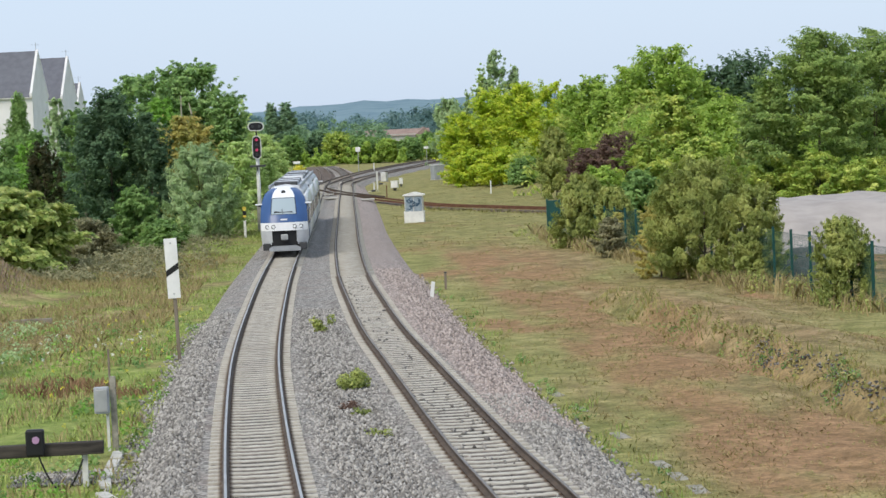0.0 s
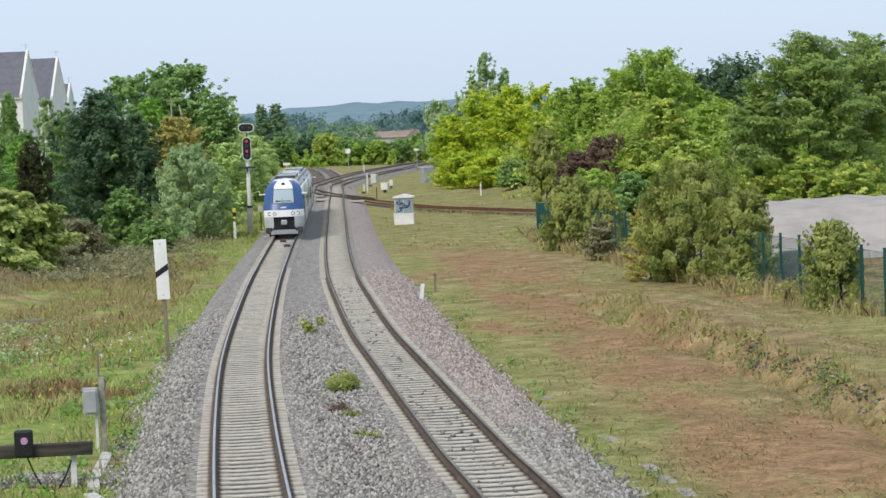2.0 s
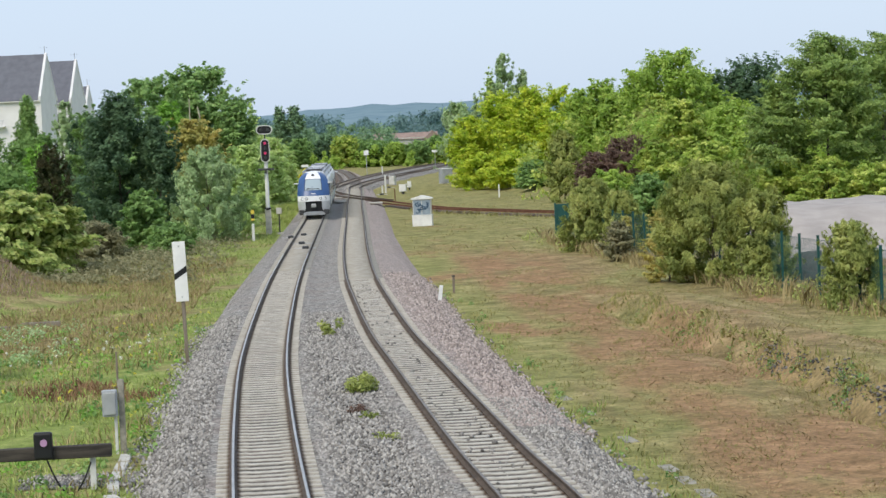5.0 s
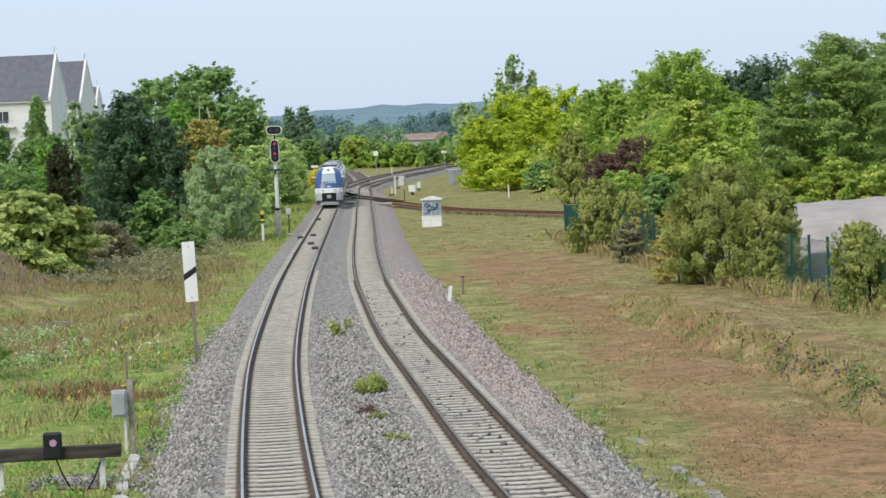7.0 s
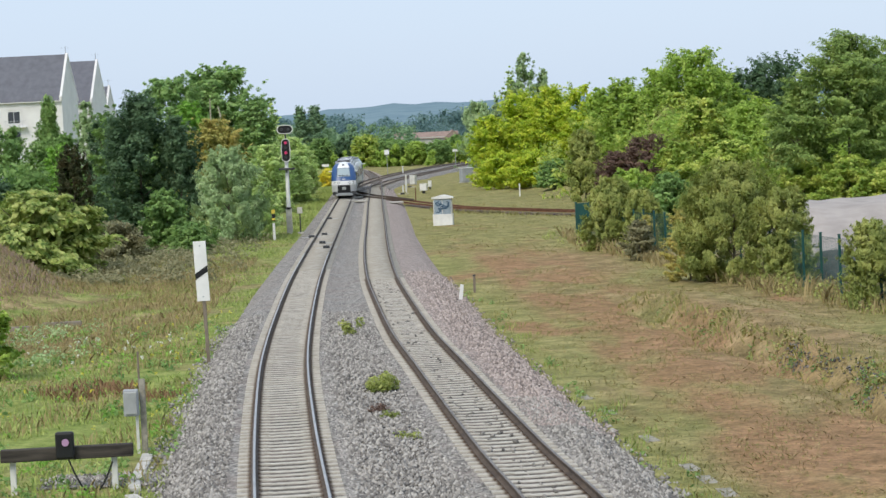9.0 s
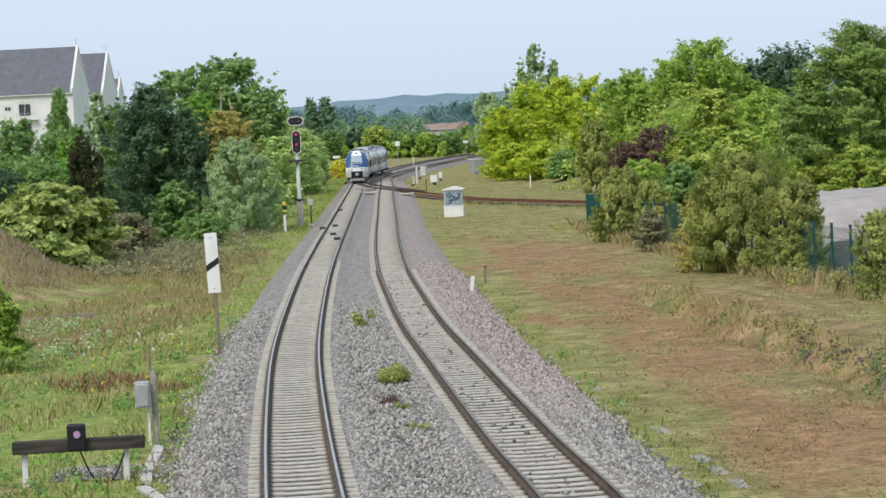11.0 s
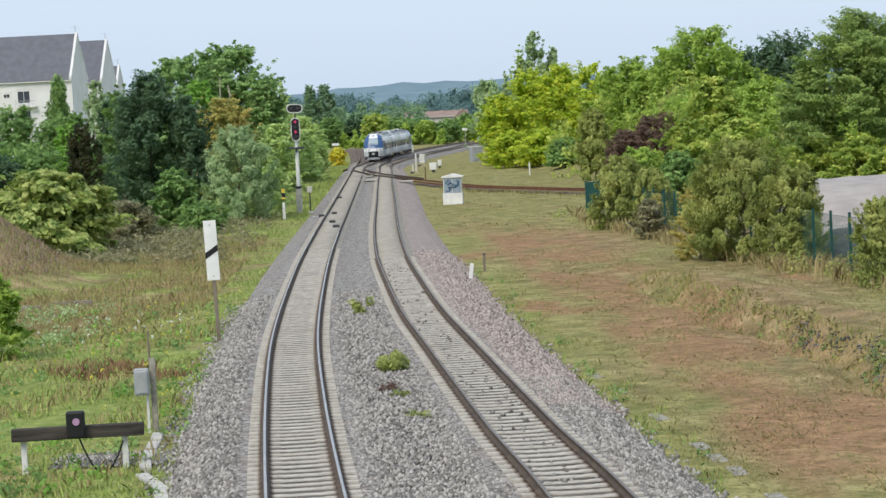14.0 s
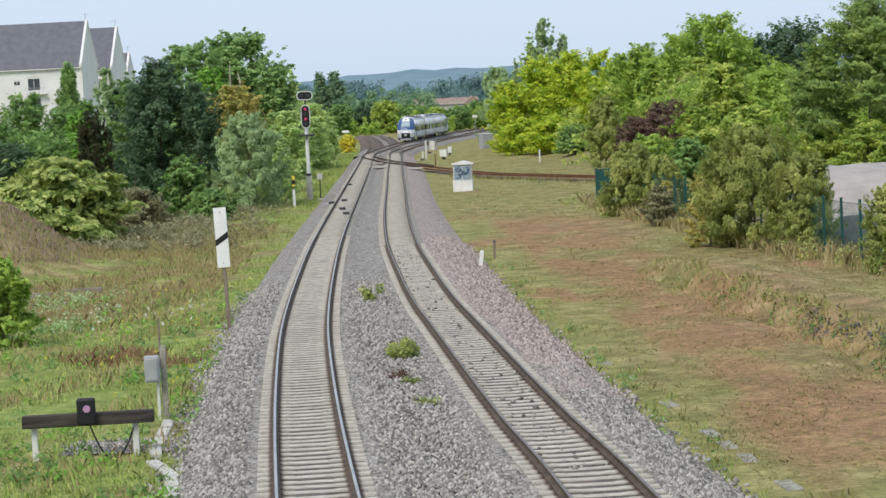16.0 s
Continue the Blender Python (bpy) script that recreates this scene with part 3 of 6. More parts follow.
def leaf_cloud(centres, radii, n, size, rng, outward=None, slim=False):
    """Single leaves round many clumps."""
    w = radii**2
    pick = rng.choice(len(centres), n, p=w / w.sum())
    d = rng.normal(size=(n, 3))
    d /= np.linalg.norm(d, axis=1)[:, None]
    if outward is not None:
        d = d + outward[pick] * 0.7
        d /= np.linalg.norm(d, axis=1)[:, None]
    pos = centres[pick] + d * (radii[pick] * (0.62 + 0.62 * rng.random(n)))[:, None]
    nor = d * 0.8 + rng.normal(0, 0.5, (n, 3)) + np.array([0, 0, 0.5])
    nor /= np.linalg.norm(nor, axis=1)[:, None]
    t = np.cross(nor, rng.normal(size=(n, 3)))
    t /= np.linalg.norm(t, axis=1)[:, None]
    b = np.cross(nor, t)
    s = (size * (0.5 + 0.9 * rng.random(n)))[:, None]
    if slim:
        t = d + np.array([0, 0, 0.6]) + rng.normal(0, 0.45, (n, 3))
        t /= np.linalg.norm(t, axis=1)[:, None]
        b = np.cross(t, rng.normal(size=(n, 3)))
        b *= 0.5 / np.linalg.norm(b, axis=1)[:, None]
        nor = np.cross(t, b)
        s = s * 1.7
    v = np.stack([pos - t * s * 0.5, pos + b * s * 0.3 + nor * s * 0.08, pos + t * s * 0.6 - nor * s * 0.1, pos - b * s * 0.3 + nor * s * 0.08], 1)
    return v.reshape(-1, 3), np.arange(4 * n).reshape(-1, 4)


def sprays(c, r, axis, n, size, rng, habit):
    """Leaves on many sprays: each spray reaches out along its axis, flat or plumy by its habit."""
    flat, droop, upright, slim = habit
    n = int(n)
    w = r**2
    pick = rng.choice(len(c), n, p=w / w.sum())
    up = np.array([0, 0, 1.0])
    a = axis[pick] * (1 - upright) + up * upright
    a /= np.linalg.norm(a, axis=1)[:, None]
    h = np.cross(up, axis[pick])
    h /= np.linalg.norm(h, axis=1)[:, None] + 1e-9
    v3 = np.cross(a, h)
    d = rng.normal(size=(n, 3))
    d /= np.linalg.norm(d, axis=1)[:, None]
    d *= (0.45 + 0.65 * rng.random(n))[:, None]
    d[:, 2] = np.where(rng.random(n) < 0.72, np.abs(d[:, 2]), d[:, 2])
    rr = r[pick][:, None]
    pos = c[pick] + (a * (d[:, :1] * 1.35) + h * d[:, 1:2] + v3 * (d[:, 2:] * flat)) * rr
    pos[:, 2] -= droop * r[pick] * np.clip(d[:, 0] + 0.2, 0, 2) ** 2
    nor = up * 0.8 + axis[pick] * 0.5 + rng.normal(0, 0.38, (n, 3))
    nor /= np.linalg.norm(nor, axis=1)[:, None]
    t = a + rng.normal(0, 0.7, (n, 3)) - up * droop * 0.5
    s = (size * (0.5 + 0.9 * rng.random(n)))[:, None]
    if slim:
        nor = axis[pick] * 0.9 + up * 0.35 + rng.normal(0, 0.35, (n, 3))
        nor /= np.linalg.norm(nor, axis=1)[:, None]
        t = a + up * 0.4 + rng.normal(0, 0.4, (n, 3))
        s = s * 1.5
    t -= nor * np.sum(t * nor, axis=1)[:, None]
    t /= np.linalg.norm(t, axis=1)[:, None]
    b = np.cross(nor, t) * (0.5 if slim else 1.0)
    v = np.stack([pos - t * s * 0.5, pos + b * s * 0.32 + nor * s * 0.06, pos + t * s * 0.6 - nor * s * 0.1, pos - b * s * 0.32 + nor * s * 0.06], 1)
    return v.reshape(-1, 3), np.arange(4 * n).reshape(-1, 4)


count = [0]
# heights and half-widths of the outline, number of sprays, spray size
OUTLINES = {
    "mound": ((0, 0.15, 0.4, 0.65, 0.85, 1.0), (0.86, 1.0, 1.0, 0.9, 0.7, 0.36), 150, 0.19),
    "full": ((0, 0.2, 0.4, 0.65, 0.85, 1.0), (0.84, 1.0, 1.0, 0.92, 0.75, 0.40), 190, 0.19),
    "broad": ((0.10, 0.25, 0.5, 0.7, 0.88, 1.0), (0.6, 0.9, 1.0, 1.0, 0.88, 0.55), 230, 0.17),
    "column": ((0.02, 0.2, 0.45, 0.75, 1.0), (0.75, 1.0, 0.9, 0.6, 0.1), 60, 0.36),
    "airy": ((0.1, 0.3, 0.55, 0.8, 1.0), (0.6, 1.0, 1.0, 0.75, 0.3), 56, 0.20),
    "tiered": ((0.0, 0.2, 0.4, 0.6, 0.8, 0.92, 1.0), (0.85, 1.0, 1.0, 0.92, 0.8, 0.62, 0.28), 210, 0.19),
    "plumes": ((0.05, 0.25, 0.5, 0.75, 1.0), (0.7, 1.0, 0.95, 0.75, 0.3), 150, 0.13),
    "feather": ((0, 0.15, 0.4, 0.65, 0.85, 1.0), (0.9, 1.0, 1.0, 0.9, 0.72, 0.42), 300, 0.13),
}
# flatness, droop, uprightness and slim leaves, by the kind of foliage
HABITS = {m.name: h for m, h in ((LIME, (0.65, 0.2, 0.25, False)), (LIMEDULL, (0.55, 0.25, 0.2, False)), (KNOT, (0.30, 0.45, 0.0, False)), (MIDBRIGHT, (0.75, 0.15, 0.3, False)),
                                 (ASH, (0.40, 0.10, 0.15, False)), (OLIVE, (0.85, 0.0, 0.6, True)), (SILVER, (0.8, 0.0, 0.5, True)), (CONIFER, (0.8, 0.0, 0.6, False)), (DARK, (0.9, 0.1, 0.45, False)))}


def plant(x, y, height, radius, name, label, material, style, leaves, size):
    """A tree or shrub: trunk, limbs, inner crown and single leaves on sprays."""
    count[0] += 1
    rng = np.random.default_rng(100 + count[0])
    z = float(ground_z(x, y)) - 0.05
    height = height * 1.02 - 0.6 - z
    ob = thing(name, label, "tree" if "tree" in name or name == "conifer" else "shrub", x, y, z)
    hs, rs, k, lump = OUTLINES[style]
    habit = (0.9, 0.0, 0.8, True) if style == "column" else HABITS.get(material.name, (0.6, 0.15, 0.2, False))
    h = hs[0] + (1 - hs[0]) * rng.random(k) ** 0.8
    a = rng.uniform(0, math.tau, k)
    lobes = 1 + (0.08 if style == "broad" else 0.15) * np.sin(a * 3 + rng.uniform(0, 6) + h * 5) + 0.12 * np.sin(a * 5 + h * 11 + rng.uniform(0, 6))
    r = radius * lump * (0.55 + 0.9 * rng.random(k)) * np.where(h > 0.85, 0.75, 1.0)
    reach = np.interp(h, hs, rs) * radius * lobes
    frac = np.where(rng.random(k) < 0.75, 0.8 + 0.25 * rng.random(k), 0.7 * rng.random(k) ** 0.5)
    # some thin young shoots stand out of the outline
    shoot = rng.random(k) < 0.22
    frac, r = np.where(shoot, 1.0 + 0.22 * rng.random(k), frac), np.where(shoot, r * 0.5, r)
    rad = np.maximum(reach - r * 0.9, 0.05) * frac
    c = np.stack([np.cos(a) * rad, np.sin(a) * rad, h * (height - r * 0.5) + np.where(shoot & (h > 0.6), 0.05 * height * rng.random(k), 0)], 1)
    c[:, 2] = np.maximum(c[:, 2], r * 0.6)
    out = np.stack([np.cos(a), np.sin(a), 0.15 + 1.0 * np.clip(h - 0.6, 0, 1)], 1)
    out /= np.linalg.norm(out, axis=1)[:, None]
    v, f = sprays(c, r, out, leaves * (2.3 if y < 200 else 1.75), size * (0.7 if y < 200 else 0.82), rng, habit)
    v[:, 2] = np.maximum(v[:, 2], 0.03)
    quads("crown", v, f, material, ob)
    v, f = leaf_cloud(c * np.array([0.86, 0.86, 0.95]), r * 0.75, int(leaves * {"airy": 0.15, "plumes": 0.2, "broad": 1.0, "full": 0.8}.get(style, 0.6)), size, rng)
    v[:, 2] = np.maximum(v[:, 2], 0.0)
    tagged(quads("inner_crown", v, f, material, ob), "shaded inner foliage")
    top = height * (0.8 if style != "mound" else 0.6)
    part("trunk", rod((0, 0, -0.2), (rng.normal(0, 0.1), rng.normal(0, 0.1), top), max(0.05, height * 0.014), 0.03, 7), BARK, ob)
    for i in rng.choice(k, 6, replace=False):
        z0 = min(c[i][2] * 0.6, top * 0.9)
        part("limb", rod((0, 0, z0), c[i], max(0.025, height * 0.005), 0.015, 5), BARK, ob)
    return ob


# lineside, west
plant(-24.1, 135, 5.3, 4.7, "knotweed_bush", "broad pale green knotweed thicket with cream flowers", KNOT, "mound", 6000, 0.56)
plant(-29.8, 190, 7.8, 1.8, "conifer", "narrow dark brown-green columnar conifer", CONIFER, "feather", 6000, 0.24)
plant(-22.7, 178, 11.6, 3.3, "evergreen_tree", "large dense dark green tree beside the line", DARK, "full", 9500, 0.32)
plant(-25.6, 184, 11.0, 2.0, "evergreen_tree", "slender dark green tree with ragged top", MID, "airy", 4600, 0.30)
plant(-19.4, 177, 9.6, 2.0, "evergreen_tree", "dense dark green tree with brownish side", DARK, "full", 5200, 0.30)
plant(-15.3, 172, 7.0, 2.7, "willow_shrub", "tall silvery grey-green willow shrub", SILVER, "feather", 11000, 0.21)
plant(-13.8, 179, 5.6, 1.7, "thicket", "soft green thicket beside the willow", SOFT, "feather", 4600, 0.24)
plant(-23.9, 262, 15.9, 5.2, "broadleaf_tree", "tall rounded mid-green tree above the hedge", LINDEN, "broad", 17000, 0.46)
plant(-19.6, 256, 12.4, 2.6, "broadleaf_tree", "fresh green tree beside the tall tree", LINDEN, "broad", 6500, 0.40)
plant(-28.6, 254, 14.9, 3.9, "broadleaf_tree", "rounded mid-green tree above the hedge", LINDEN, "broad", 8500, 0.42)
plant(-24.0, 232, 11.7, 1.9, "broadleaf_tree", "bright green young tree among darker trees", BRIGHT, "broad", 3600, 0.36)
plant(-18.7, 200, 9.5, 2.6, "dry_tree", "yellowing tree with bare dead branches", YELLOWING, "broad", 7000, 0.30)
plant(-22.4, 205, 8.9, 1.6, "dry_tree", "brownish yellowing tree behind the evergreen", YELLOWING, "full", 3600, 0.30)
plant(-20.6, 296, 12.0, 2.0, "birch_tree", "thin airy tree with sparse leaves", SOFT, "airy", 3000, 0.36)
plant(-18.7, 160, 4.4, 1.8, "hazel_shrub", "low leafy green shrub at the wood's edge", MID, "mound", 3600, 0.34)
plant(-21.4, 150, 2.7, 2.6, "bramble_shrub", "low greyish sprawling bramble thicket", DRYHERB, "mound", 5200, 0.24)
plant(-16.4, 156, 2.2, 1.7, "bramble_shrub", "low dark bramble thicket below the willow", MID, "mound", 3200, 0.26)
plant(-43.6, 262, 12.9, 2.6, "poplar_tree", "slender tapering green tree before the white house", MID, "column", 6500, 0.34)
plant(-46.6, 228, 8.6, 3.8, "broadleaf_tree", "dark green garden tree before the white house", MID, "full", 6500, 0.34)
plant(-38.6, 226, 8.4, 2.2, "broadleaf_tree", "dark green garden tree below the gable", MID, "full", 4200, 0.34)
plant(-46.7, 250, 10.3, 3.6, "broadleaf_tree", "green garden tree before the white house", MID, "full", 4200, 0.42)
plant(-36.6, 205, 6.1, 3.1, "garden_shrub", "mixed green garden shrub", MID, "mound", 4000, 0.36)
plant(-34.9, 214, 8.0, 1.9, "garden_shrub", "bright green garden shrub", BRIGHT, "mound", 3200, 0.36)
plant(-36.2, 186, 5.6, 2.6, "garden_shrub", "dark green garden shrub", DARK, "mound", 4600, 0.32)
plant(-41.2, 275, 13.0, 2.1, "birch_tree", "grey-green airy tree before the white gable", SILVER, "plumes", 4200, 0.36)
plant(-32.8, 230, 10.2, 2.3, "broadleaf_tree", "dark green tree beside the house", DARK, "full", 3600, 0.4)
plant(-16.4, 200, 5.1, 2.6, "thicket", "mid-green leafy lineside thicket", SOFT, "mound", 4200, 0.32)
plant(-16.6, 235, 6.9, 2.7, "thicket", "fresh green leafy lineside thicket", SOFT, "mound", 4200, 0.36)
plant(-16.6, 270, 5.6, 2.8, "thicket", "bright green lineside thicket", SOFT, "mound", 3800, 0.38)
plant(-17.0, 305, 4.9, 2.2, "thicket", "soft green leafy lineside thicket", SOFT, "mound", 3000, 0.4)
plant(-20.6, 380, 6.1, 2.3, "thicket", "tall leafy green thicket beyond the junction", SOFT, "mound", 2600, 0.5)
plant(-18.6, 262, 8.6, 2.6, "thicket", "tall soft green lineside thicket", SOFT, "mound", 4200, 0.38)
plant(-19.2, 325, 7.6, 2.8, "thicket", "tall soft green lineside thicket", SOFT, "mound", 3600, 0.42)
plant(-23.0, 345, 9.4, 3.2, "thicket", "tall soft green lineside thicket", SOFT, "mound", 3600, 0.45)
plant(-33.2, 600, 15.4, 2.4, "poplar_tree", "distant slender upright green poplar", FARTREE, "full", 3200, 0.6)
plant(-29.4, 600, 15.4, 3.2, "poplar_tree", "distant slender upright green poplar", FARTREE, "full", 3600, 0.6)
plant(-15.3, 345, 2.7, 1.3, "yellow_shrub", "small yellow-orange shrub beside the track", GOLD, "mound", 1500, 0.34)
plant(-15.5, 77, 3.0, 1.1, "elder_bush", "leafy green bush near the buffer stop", MIDBRIGHT, "mound", 2600, 0.27)
plant(-38.9, 242, 9.0, 2.5, "broadleaf_tree", "leafy green garden tree below the gable", MID, "full", 3600, 0.4)
plant(-27.9, 196, 5.8, 2.5, "evergreen_tree", "dense dark green shrub below the tall tree", DARK, "mound", 3400, 0.34)
# lineside, east
plant(14.6, 330, 18.0, 2.9, "poplar_tree", "tall airy grey-green poplar", SILVER, "plumes", 6000, 0.34)
plant(17.3, 331, 15.6, 1.6, "poplar_tree", "airy grey-green poplar beside a taller one", SILVER, "plumes", 3000, 0.42)
plant(12.4, 331, 15.8, 2.0, "poplar_tree", "olive-green poplar beside a taller one", SOFT, "plumes", 5200, 0.40)
plant(10.4, 335, 12.3, 1.1, "birch_tree", "thin airy grey-green tree at the wood's end", SILVER, "plumes", 1500, 0.36)
plant(9.7, 425, 12.5, 3.8, "willow_tree", "pale green willow beyond the cabinet", SILVER, "full", 3200, 0.55)
plant(8.2, 302, 9.2, 3.2, "acacia_tree", "yellow-green acacia on the bank", LIME, "full", 5200, 0.4)
plant(12.4, 300, 12.4, 3.8, "acacia_tree", "yellow-green acacia on the bank", LIME, "full", 5600, 0.42)
plant(16.1, 292, 12.6, 3.7, "acacia_tree", "yellow-green acacia on the bank", LIME, "full", 5600, 0.42)
plant(19.7, 286, 12.4, 3.6, "acacia_tree", "yellow-green acacia on the bank", LIME, "full", 5600, 0.42)
plant(9.3, 286, 4.6, 3.3, "acacia_tree", "yellow low acacia at the foot of the bank", LIME, "mound", 4200, 0.36)
plant(13.0, 280, 4.8, 3.2, "acacia_tree", "yellow-green low acacia at the foot of the bank", LIME, "mound", 4200, 0.36)
plant(15.1, 265, 3.7, 2.6, "thicket", "mid-green thicket at the foot of the bank", MID, "mound", 3600, 0.34)
plant(15.6, 226, 6.9, 2.0, "thicket", "dense grey-olive thicket on the bank", OLIVE, "mound", 6000, 0.28)
plant(23.4, 222, 8.8, 2.0, "thicket", "grey-olive shrub among greener trees", OLIVE, "mound", 5200, 0.28)
plant(27.8, 236, 14.7, 4.6, "broadleaf_tree", "tall rounded bright green tree on the bank", MIDBRIGHT, "broad", 8500, 0.4)
plant(25.7, 250, 13.1, 3.1, "broadleaf_tree", "rounded green tree on the bank", MIDBRIGHT, "full", 5600, 0.4)
plant(22.9, 262, 12.5, 3.1, "broadleaf_tree", "rounded leafy green tree on the bank", MIDBRIGHT, "full", 5600, 0.4)
plant(31.5, 240, 12.5, 3.1, "broadleaf_tree", "rounded leafy green tree on the bank", MIDBRIGHT, "full", 5200, 0.4)
plant(47.0, 300, 15.6, 5.4, "evergreen_tree", "dark green tree behind the wood", DARK, "broad", 4600, 0.5)
plant(42.6, 300, 13.7, 3.9, "evergreen_tree", "dark green tree behind the wood", DARK, "broad", 3600, 0.5)
plant(31.0, 166, 13.4, 4.6, "ash_tree", "tall dense deep green ash", ASH, "tiered", 20000, 0.28)
plant(27.6, 168, 10.0, 2.6, "ash_tree", "lower spreading deep green ash", ASH, "tiered", 7000, 0.32)
plant(36.4, 172, 13.6, 4.4, "ash_tree", "tall dense deep green ash", ASH, "tiered", 15000, 0.28)
plant(18.6, 193, 6.5, 2.6, "purple_shrub", "dark purple-brown leaved shrub", PURPLE, "feather", 7200, 0.22)
plant(16.3, 194, 5.2, 2.2, "purple_shrub", "dark purple-brown leaved shrub", PURPLE, "feather", 5600, 0.22)
plant(23.5, 192, 9.4, 3.0, "broadleaf_tree", "yellow-green leafy tree in the wood", LIMEDULL, "full", 6000, 0.36)
plant(27.4, 188, 9.1, 2.9, "broadleaf_tree", "rounded leafy green tree in the wood", MIDBRIGHT, "full", 5600, 0.36)
plant(19.0, 172, 6.0, 2.5, "thicket", "yellow-green shrub on the bank", LIMEDULL, "mound", 6600, 0.32)
plant(21.7, 162, 6.0, 2.9, "thicket", "bright yellow-green shrub on the bank", LIMEDULL, "mound", 6000, 0.32)
plant(14.6, 165, 4.3, 2.2, "thicket", "tall leafy green thicket behind the fence", MIDBRIGHT, "mound", 4200, 0.3)
plant(27.8, 175, 6.0, 2.2, "thicket", "grey-olive feathery thicket below the ash", OLIVE, "mound", 5600, 0.28)
plant(16.1, 152, 4.1, 2.1, "thicket", "dark green thicket behind the fence", MID, "mound", 3800, 0.3)
plant(27.6, 166, 4.6, 2.6, "flowering_hedge", "yellow-green hedge with pale blossom", LIMEDULL, "mound", 5200, 0.3)
plant(30.1, 162, 4.6, 2.5, "flowering_hedge", "yellow-green hedge with pale blossom", LIMEDULL, "mound", 5200, 0.3)
plant(33.0, 160, 4.2, 2.5, "flowering_hedge", "yellow-green hedge with pale blossom", LIMEDULL, "mound", 3600, 0.3)
plant(11.2, 139, 4.3, 1.8, "tamarisk_shrub", "feathery grey-olive shrub at the fence", OLIVE, "feather", 7500, 0.2)
plant(12.7, 136, 3.6, 1.4, "tamarisk_shrub", "feathery olive shrub at the fence", OLIVE, "feather", 4200, 0.2)
plant(14.3, 107, 5.6, 2.5, "tamarisk_shrub", "large feathery olive-green shrub at the fence", OLIVE, "feather", 24000, 0.14)
plant(12.5, 109.5, 3.7, 1.2, "tamarisk_shrub", "yellowing feathery shrub at the fence", YELLOWING, "feather", 5200, 0.17)
plant(16.3, 104, 4.4, 1.5, "tamarisk_shrub", "feathery olive shrub at the fence", OLIVE, "feather", 8000, 0.15)
plant(17.6, 90, 3.4, 1.3, "tamarisk_shrub", "upright olive shrub in front of the fence", OLIVE, "feather", 5200, 0.16)
plant(12.6, 131, 2.3, 0.7, "yellow_shrub", "small yellowing shrub between fence shrubs", YELLOWING, "mound", 1600, 0.2)
plant(11.7, 127, 2.2, 1.0, "bramble_shrub", "low brown and green bramble at the fence", DRYHERB, "mound", 2600, 0.18)
plant(21.1, 268, 11.6, 3.1, "broadleaf_tree", "rounded leafy green tree on the bank", MIDBRIGHT, "full", 4200, 0.42)
plant(23.9, 252, 10.8, 2.9, "broadleaf_tree", "rounded leafy green tree on the bank", MIDBRIGHT, "full", 4200, 0.42)
plant(25.5, 230, 10.3, 2.6, "broadleaf_tree", "yellow-green leafy tree on the bank", LIMEDULL, "full", 4200, 0.4)
plant(-14.2, 520, 7.6, 3.3, "field_tree", "yellow-green round tree beyond the junction", LIMEDULL, "broad", 3000, 0.55)
plant(-19.5, 530, 6.2, 2.6, "field_tree", "dark bluish round tree beyond the junction", DARK, "broad", 2200, 0.55)
plant(-7.6, 515, 5.6, 2.8, "field_tree", "round green tree beyond the junction", MID, "broad", 2600, 0.55)
plant(-2.4, 512, 5.2, 2.9, "field_tree", "round green tree beyond the junction", MIDBRIGHT, "broad", 2600, 0.55)
plant(2.6, 510, 5.2, 2.9, "field_tree", "round green tree beyond the junction", MID, "broad", 2600, 0.55)
plant(8.0, 520, 5.0, 2.8, "field_tree", "round green tree beyond the junction", MIDBRIGHT, "broad", 2600, 0.55)
plant(-11.0, 525, 5.6, 2.5, "field_tree", "round green tree beyond the junction", MID, "broad", 2600, 0.55)
plant(-24.6, 520, 7.0, 3.0, "field_tree", "leafy green tree beyond the junction", MID, "broad", 2600, 0.55)
plant(-23.1, 660, 7.8, 3.0, "field_tree", "distant round green field tree", FARTREE, "broad", 1600, 0.8)



# bare branches of the dry tree
snag = thing("dead_tree", "bare pale dead branches standing above the shrubs", "tree", -19.6, 203, -0.65)
part("trunk", rod((0, 0, 0), (0.3, 0, 8.2), 0.14, 0.08), DEADWOOD, snag)
for a, b in (((0.3, 0, 6.6), (-1.9, 0.3, 9.6)), ((0.3, 0, 7.6), (1.2, 0.2, 9.9)), ((0.3, 0, 8.0), (0.35, -0.2, 11.6)), ((1.2, 0.2, 9.9), (1.0, 0.2, 10.9)), ((-0.95, 0.15, 8.3), (-2.1, 0.2, 8.9))):
    part("limb", rod(a, b, 0.09, 0.04, 6), DEADWOOD, snag)

# ---- distance: hedges, tree belt, hill ----


